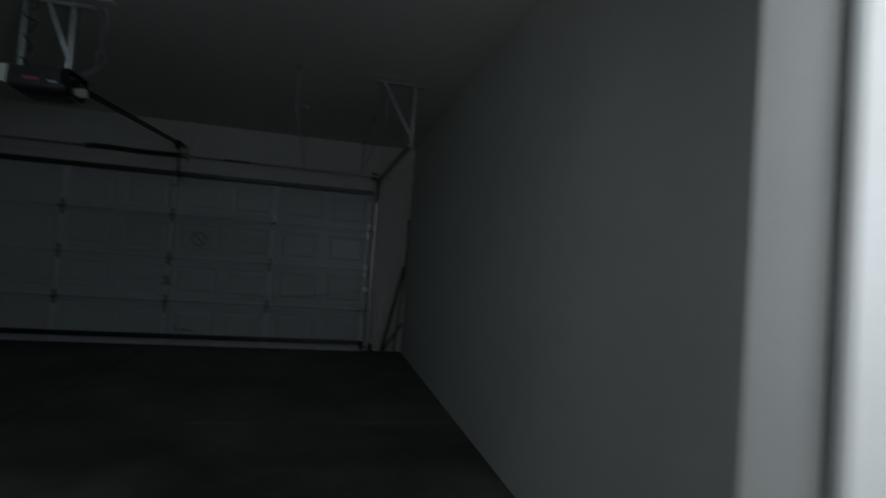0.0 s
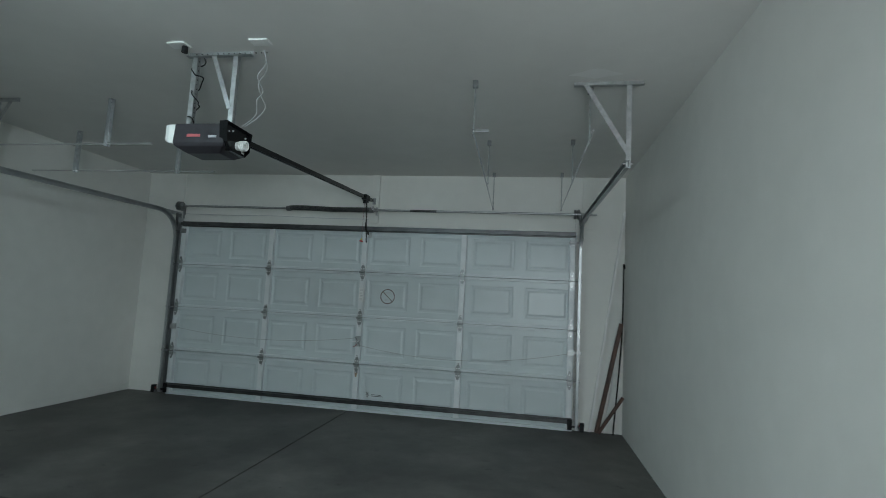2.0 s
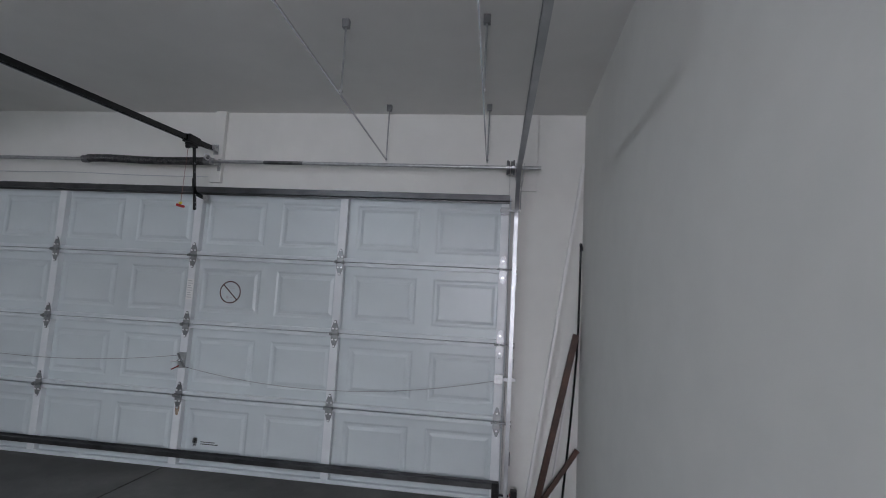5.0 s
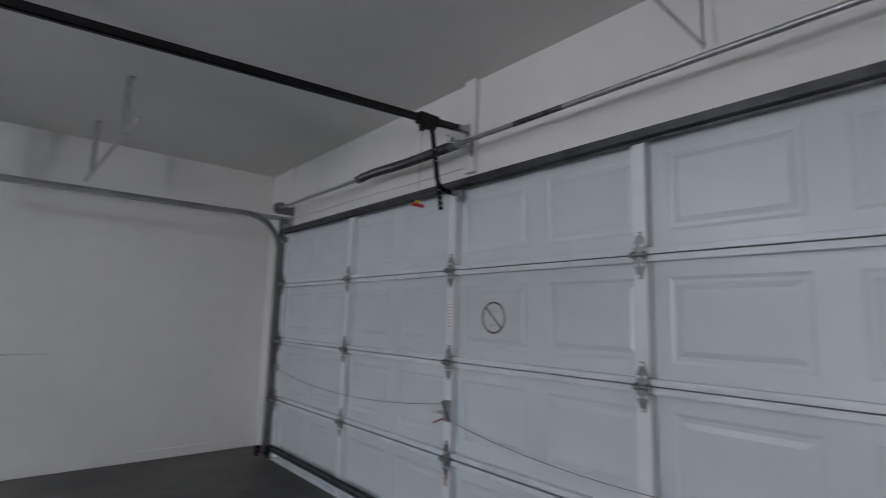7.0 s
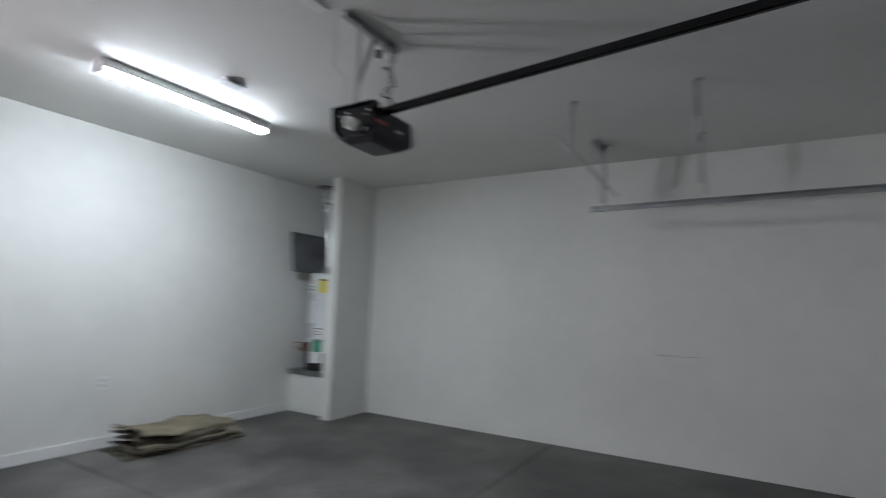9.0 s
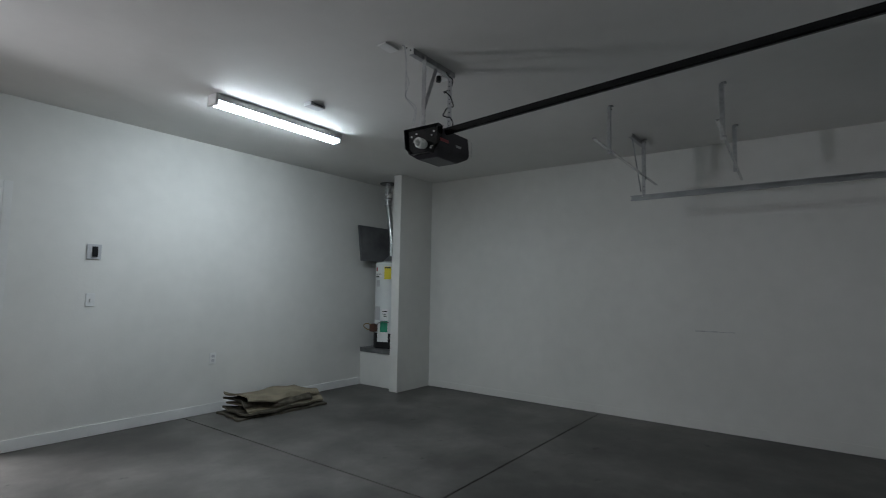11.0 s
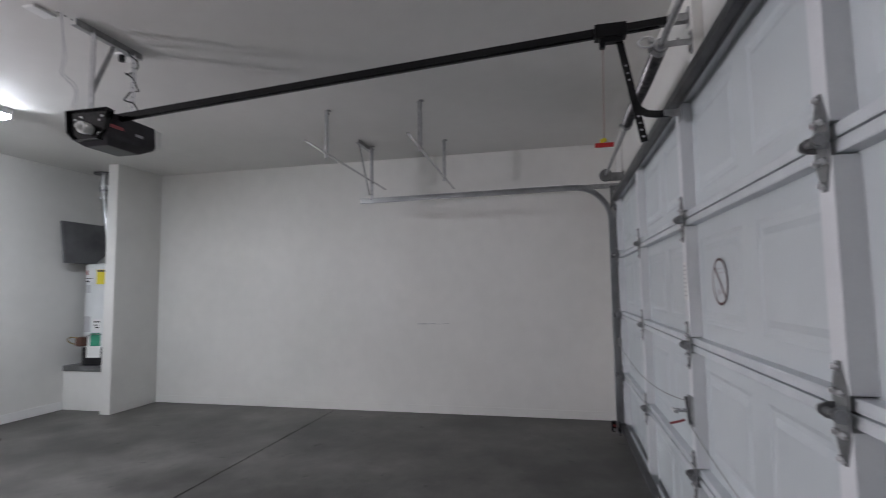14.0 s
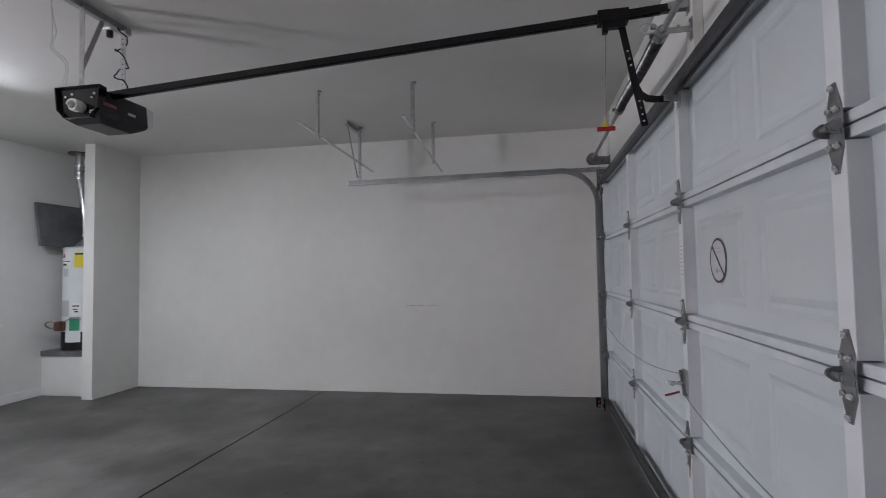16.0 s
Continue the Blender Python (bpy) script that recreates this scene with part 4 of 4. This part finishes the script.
structure("trim_hall_casing", boxes((DX1 - 0.028, DX1 + 0.06, YB - WT - 0.032, YB - WT - 0.0115, 0.0, DZ + 0.05), bevel=0.003), TRIM, "white door casing in the house hall", "trim")
for x0, x1 in ((DX0 - 0.058, DX0 - 0.0005), (DX1 + 0.0005, DX1 + 0.058)):
    structure("trim_casing", boxes((x0, x1, YB + 0.0005, YB + 0.014, 0, DZ + 0.058), bevel=0.003), TRIM, "white door casing", "trim")
structure("trim_casing_head", boxes((DX0, DX1, YB + 0.0005, YB + 0.0135, DZ + 0.0005, DZ + 0.0575), bevel=0.003), TRIM, "white door casing", "trim")
LW, LA = 1.04, radians(-98)
leaf = thing("door_1", (DX0 + 0.02, YB - WT - 0.03, 0.0), "white flush fire door swung open into the house hall", "door", kind="structure")
bm = boxes((0.0, LW, -0.04, 0.0, 0.012, 2.025), bevel=0.002)
bmesh.ops.transform(bm, matrix=Matrix.Rotation(LA, 4, "Z"), verts=bm.verts[:])
bmesh.ops.translate(bm, vec=leaf.location, verts=bm.verts[:])
part("leaf", bm, TRIM, leaf)
ax = Vector((math.cos(LA), math.sin(LA), 0)); ay = Vector((-math.sin(LA), math.cos(LA), 0))
bm = bmesh.new()
for s0, s1 in ((-0.04, -0.095), (0.0, 0.055)):
    p = Vector(leaf.location) + ax * (LW - 0.065) + Vector((0, 0, 0.95))
    cylinder(bm, p + ay * s0, p + ay * (s1 * 0.6), 0.011, 12)
    bmesh.ops.create_uvsphere(bm, u_segments=14, v_segments=8, radius=0.027, matrix=Matrix.Translation(p + ay * s1))
part("knob", bm, BOLT, leaf, "satin metal door knob", True)

wc = thing("wall_control", (0.783, YB, 1.59), "grey door-opener wall button with a dark centre", "wall control")
part("plate", boxes((0.728, 0.838, YB + 0.0005, YB + 0.014, 1.525, 1.655), bevel=0.004), GREY_LABEL, wc)
part("button", boxes((0.757, 0.80, YB + 0.0145, YB + 0.024, 1.545, 1.635), bevel=0.004), BLACK, wc, "black push button")
ls = thing("light_switch", (0.786, YB, 1.17), "white wall switch plate below the control", "switch")
part("plate", boxes((0.751, 0.821, YB + 0.0005, YB + 0.007, 1.112, 1.228), bevel=0.003), WHITE_PLASTIC, ls)
part("toggle", boxes((0.780, 0.792, YB + 0.0075, YB + 0.018, 1.155, 1.182), bevel=0.002), WHITE_PLASTIC, ls)
for px, py, pz, ax_, lb in ((-0.36, YB, 0.556, "y", "white power outlet on the back wall"),):
    ol = thing("power_outlet", (px, py, pz), lb, "outlet")
    part("plate", boxes((px - 0.035, px + 0.035, py + 0.0005, py + 0.007, pz - 0.058, pz + 0.058), bevel=0.003), WHITE_PLASTIC, ol)
    for dz in (-0.022, 0.022):
        part("socket", boxes((px - 0.016, px + 0.016, py + 0.0075, py + 0.0095, pz + dz - 0.014, pz + dz + 0.014), bevel=0.002), GREY_LABEL, ol)
structure("baseboard_back", boxes((-2.488, DX0 - 0.06, YB + 0.0005, YB + 0.014, 0.001, 0.095), bevel=0.004), TRIM, "white baseboard along the back wall", "baseboard")
structure("baseboard_left", boxes((XL + 0.0005, XL + 0.007, PY1 + 0.001, YD - 0.001, 0.001, 0.085), bevel=0.002), PAINT, "low painted curb along the side wall", "baseboard")
structure("baseboard_partition", boxes((XL + 0.008, PX + 0.004, PY1 + 0.0005, PY1 + 0.006, 0.001, 0.085), bevel=0.002), PAINT, "low painted curb on the partition", "baseboard")

# scuff on the side wall
bm = bmesh.new(); oriented(bm, (XL + 0.0012, -2.06, 0.946), (XL + 0.0012, -1.86, 0.949), 0.0015, 0.013); oriented(bm, (XL + 0.0012, -1.85, 0.944), (XL + 0.0012, -1.71, 0.950), 0.0015, 0.006)
structure("scuff_mark", bm, textured("scuff", (0.42, 0.415, 0.41), (0.62, 0.615, 0.61), 0.7, scale=20, fine=150), "faint grey scuff on the side wall", "scuff")

# ---- water heater niche ----
PDX, PDZ = -2.49, 0.44
ps = thing("heater_pedestal", (PDX - 0.2, -5.85, 0), "white plastered pedestal with a grey slab under the water heater", "pedestal", kind="structure")
part("base", boxes((XL + 0.002, PDX, YB + 0.002, PY0 - 0.002, 0.001, PDZ), bevel=0.004), PAINT, ps)
part("slab", boxes((XL + 0.002, PDX + 0.012, YB + 0.002, PY0 - 0.002, PDZ + 0.0005, PDZ + 0.06), bevel=0.004), GALV_DULL, ps, "grey metal drip tray slab")
HX, HYc, HR, HZ = -2.735, -5.845, 0.225, PDZ + 0.062
wh = thing("water_heater", (HX, HYc, HZ), "white tank water heater on a pedestal with yellow label", "water heater")
bm = bmesh.new(); lathe(bm, (HX, HYc), [(HR - 0.02, HZ), (HR, HZ + 0.01), (HR, HZ + 0.07), (HR - 0.004, HZ + 0.075), (HR - 0.004, HZ + 1.13), (HR, HZ + 1.135), (HR, HZ + 1.15), (HR - 0.03, HZ + 1.17), (0.05, HZ + 1.18)], 36)
part("tank", bm, HEATER, wh, "white enamelled tank", True)
bm = bmesh.new(); lathe(bm, (HX, HYc), [(HR + 0.003, HZ + 0.002), (HR + 0.004, HZ + 0.20), (HR + 0.001, HZ + 0.205)], 36)
part("skirt", bm, BLACK, wh, "black lower skirt", True)


def on_tank(name, a0, a1, z0, z1, mat, label="", off=0.0015, thick=0.001):
    bm = bmesh.new()
    n = 8
    rows = []
    for rr in (HR + off, HR + off + thick):
        rows.append([[bm.verts.new((HX + rr * math.cos(radians(a0 + (a1 - a0) * i / n)), HYc + rr * math.sin(radians(a0 + (a1 - a0) * i / n)), z)) for i in range(n + 1)] for z in (z0, z1)])
    for lo, hi in rows:
        for i in range(n):
            bm.faces.new((lo[i], lo[i + 1], hi[i + 1], hi[i]))
    return part(name, bm, mat, wh, label)


on_tank("energy_label", 16, 40, HZ + 0.93, HZ + 1.10, YELLOW, "yellow energy label")
on_tank("energy_print", 18, 38, HZ + 1.075, HZ + 1.093, INK, "", 0.003)
on_tank("warning_label", -28, 8, HZ + 0.96, HZ + 1.12, WHITE_LABEL, "white warning label")
on_tank("warning_print", -24, -14, HZ + 1.04, HZ + 1.09, RED_LABEL, "", 0.003)
on_tank("warning_print", -26, 4, HZ + 0.995, HZ + 1.003, INK, "", 0.003)
on_tank("warning_print", -24, -6, HZ + 0.955, HZ + 0.975, INK, "", 0.003)
on_tank("tube_print", -20, -2, HZ + 0.83, HZ + 0.92, GREY_LABEL, "", 0.0012)
on_tank("manual_label", -30, 2, HZ + 0.38, HZ + 0.56, GREY_LABEL, "grey instruction label")
on_tank("notice_label", 10, 34, HZ + 0.38, HZ + 0.53, WHITE_LABEL, "white notice")
on_tank("notice_print", 12, 30, HZ + 0.49, HZ + 0.503, INK, "", 0.003)
on_tank("notice_print", 14, 26, HZ + 0.455, HZ + 0.465, INK, "", 0.003)
on_tank("notice_print", 18, 28, HZ + 0.425, HZ + 0.44, INK, "", 0.003)
on_tank("green_label", 5, 32, HZ + 0.22, HZ + 0.37, GREEN, "green label", 0.004)
on_tank("service_plate", -8, 34, HZ + 0.09, HZ + 0.33, WHITE_LABEL, "white burner access cover", 0.0035)
gx, gy = HX + HR * math.cos(radians(-14)), HYc + HR * math.sin(radians(-14))
bm = boxes((gx - 0.01, gx + 0.085, gy - 0.06, gy + 0.03, HZ + 0.22, HZ + 0.33), bevel=0.028)
part("gas_valve", bm, textured("valve_brown", (0.07, 0.03, 0.02), (0.14, 0.06, 0.04), 0.5), wh, "dark red-brown gas control valve")
bm = bmesh.new(); tube(bm, smooth_line([(gx + 0.06, gy - 0.02, HZ + 0.3), (gx + 0.10, gy - 0.07, HZ + 0.33), (gx + 0.10, gy - 0.14, HZ + 0.31), (gx + 0.06, gy - 0.165, HZ + 0.27), (gx - 0.0, gy - 0.15, HZ + 0.24), (gx - 0.02, gy - 0.08, HZ + 0.25)]), 0.007, 8)
part("gas_line", bm, textured("brass", (0.35, 0.25, 0.1), (0.5, 0.38, 0.18), 0.35, 0.8), wh, "yellow flexible gas line", True)
bm = bmesh.new(); tube(bm, smooth_line([(gx + 0.04, gy + 0.03, HZ + 0.32), (gx + 0.03, gy + 0.12, HZ + 0.36), (gx - 0.02, gy + 0.2, HZ + 0.35)]), 0.005, 8)
part("thermocouple", bm, GALV_DULL, wh, "", True)
bm = bmesh.new(); lathe(bm, (HX, HYc), [(0.10, HZ + 1.17), (0.12, HZ + 1.185), (0.055, HZ + 1.25), (0.05, HZ + 1.26)], 20)
part("draft_hood", bm, GALV, wh, "galvanised draft hood", True)
vp = thing("vent_pipe", (HX, HYc, HZ + 1.26), "shiny metal vent pipe rising to the ceiling", "vent pipe")
bm = bmesh.new(); tube(bm, [(HX + 0.01, HYc - 0.0, HZ + 1.255), (HX + 0.01, HYc - 0.01, 2.0), (HX + 0.015, HYc - 0.05, 2.3), (HX + 0.015, HYc - 0.085, 2.48)], 0.042, 18)
part("flue", bm, FOIL, vp, "", True)
bm = bmesh.new(); tube(bm, [(HX + 0.015, HYc - 0.085 - 0.0, 2.48), (HX + 0.015, HYc - 0.09, 2.60), (HX + 0.015, HYc - 0.09, ZC - 0.01)], 0.05, 18)
part("upper_flue", bm, FOIL, vp, "", True)
for z in (2.47, 2.56, 2.64):
    bm = bmesh.new(); cylinder(bm, (HX + 0.015, HYc - 0.088, z), (HX + 0.015, HYc - 0.088, z + 0.022), 0.057, 18)
    part("collar", bm, GALV_DULL if z == 2.56 else FOIL, vp, "", True)
bm = bmesh.new(); cylinder(bm, (HX + 0.015, HYc - 0.09, ZC - 0.014), (HX + 0.015, HYc - 0.09, ZC - 0.0005), 0.12, 24)
part("ceiling_flange", bm, STRUT, vp, "dark ceiling flange", True)
sc = thing("grey_panel", (-2.74, YB + 0.05, 1.95), "dark grey flat panel tilted on the back wall over the heater", "panel")
bm = bmesh.new(); oriented(bm, (-2.68, YB + 0.105, 1.68), (-2.68, YB + 0.032, 2.17), 0.65, 0.03, (0, 1, 0.1), 0.004)
part("sheet", bm, PANEL_GREY, sc)
part("mount", boxes((-2.78, -2.66, YB + 0.0005, YB + 0.045, 1.85, 2.05), bevel=0.004), STRUT, sc)

# ---- folded sheets on the floor by the back wall ----
pile = thing("folded_carpet", (-0.88, -5.8, 0.0), "pile of folded tan carpet remnants on the floor", "carpet")


def fold(x0, x1, y0, y1, z, th, curl, wave, seed, mat, label):
    """A limp sheet lying on the one below: wavy, with a curled edge."""
    rnd = random.Random(seed)
    ph = rnd.uniform(0, 6)
    bm = bmesh.new()
    nx, ny = 26, 12
    top, bot = [], []
    for i in range(nx + 1):
        for j in range(ny + 1):
            u, v = i / nx, j / ny
            x = x0 + (x1 - x0) * u + 0.02 * math.sin(5 * v + ph) + 0.01 * math.sin(13 * v + ph)
            y = y0 + (y1 - y0) * v + 0.03 * math.sin(4 * u + ph) + 0.012 * math.sin(11 * u + 2 * ph)
            h = z + wave * (0.5 + 0.5 * math.sin(6 * u + ph + 2 * v)) + curl * max(0, u - 0.62) ** 1.6 * 3.0 + 0.006 * math.sin(17 * u + 9 * v)
            h -= 0.035 * max(0, (0.1 - v) / 0.1) * (z > 0.05)
            top.append(bm.verts.new((x, y, h + th))); bot.append(bm.verts.new((x, y, h)))
    w = ny + 1
    for i in range(nx):
        for j in range(ny):
            k = i * w + j
            bm.faces.new((top[k], top[k + w], top[k + w + 1], top[k + 1]))
            bm.faces.new((bot[k], bot[k + 1], bot[k + w + 1], bot[k + w]))
    for k, k2 in [(i * w, (i + 1) * w) for i in range(nx)] + [(i * w + ny, (i + 1) * w + ny) for i in range(nx)] + [(j, j + 1) for j in range(ny)] + [(nx * w + j, nx * w + j + 1) for j in range(ny)]:
        bm.faces.new((top[k], top[k2], bot[k2], bot[k]))
    return part("fold", bm, mat, pile, label, True)


fold(-1.40, -0.36, -5.58, -6.02, 0.0, 0.02, 0.0, 0.004, 1, CARPET, "dark carpet backing")
fold(-1.36, -0.40, -5.60, -6.03, 0.03, 0.02, 0.02, 0.014, 2, CARPET, "dark carpet backing")
fold(-1.38, -0.47, -5.61, -6.03, 0.065, 0.018, 0.03, 0.016, 3, CARDBOARD, "tan folded sheet")
fold(-1.24, -0.44, -5.63, -6.04, 0.105, 0.02, 0.05, 0.014, 4, CARPET, "dark carpet backing")
fold(-1.33, -0.42, -5.64, -6.05, 0.145, 0.014, 0.10, 0.016, 5, CARDBOARD, "tan folded sheet")

# ---- lengths of trim leaning in the corner by the garage door ----
bm = bmesh.new(); oriented(bm, (2.625, 0.02, 0.01), (2.953, 0.02, 2.40), 0.02, 0.045, (0, 1, 0), 0.002)
single("white_plank", bm, TRIM, "long white trim plank leaning in the corner", "plank")
bm = bmesh.new(); oriented(bm, (2.69, -0.035, 0.02), (2.925, -0.035, 1.175), 0.042, 0.042, (1, 0, 0.2), 0.004)
single("wood_stake", bm, WOOD_BROWN, "dark stained wooden stake leaning in the corner", "stake")
bm = bmesh.new(); oriented(bm, (2.70, -0.09, 0.025), (2.945, -0.09, 0.41), 0.035, 0.03, (1, 0, 0.5), 0.003)
single("wood_stake", bm, WOOD_BROWN, "short brown wooden stake leaning in the corner", "stake")
bm = bmesh.new(); tube(bm, smooth_line([(2.86, -0.02, 0.004), (2.935, -0.005, 1.0), (2.946, 0.0, 1.75), (2.944, -0.004, 1.79), (2.94, -0.02, 1.81), (2.945, -0.04, 1.80), (2.95, -0.045, 1.76)]), 0.008, 8)
single("hooked_rod", bm, BLACK_STEEL, "thin black steel rod with a hooked end", "rod", smooth=True)
bm = bmesh.new(); oriented(bm, (2.78, 0.03, 0.005), (2.955, 0.03, 1.3), 0.03, 0.01, (1, 0, 0.1), 0.001)
single("white_plank", bm, TRIM, "short white trim plank leaning in the corner", "plank")
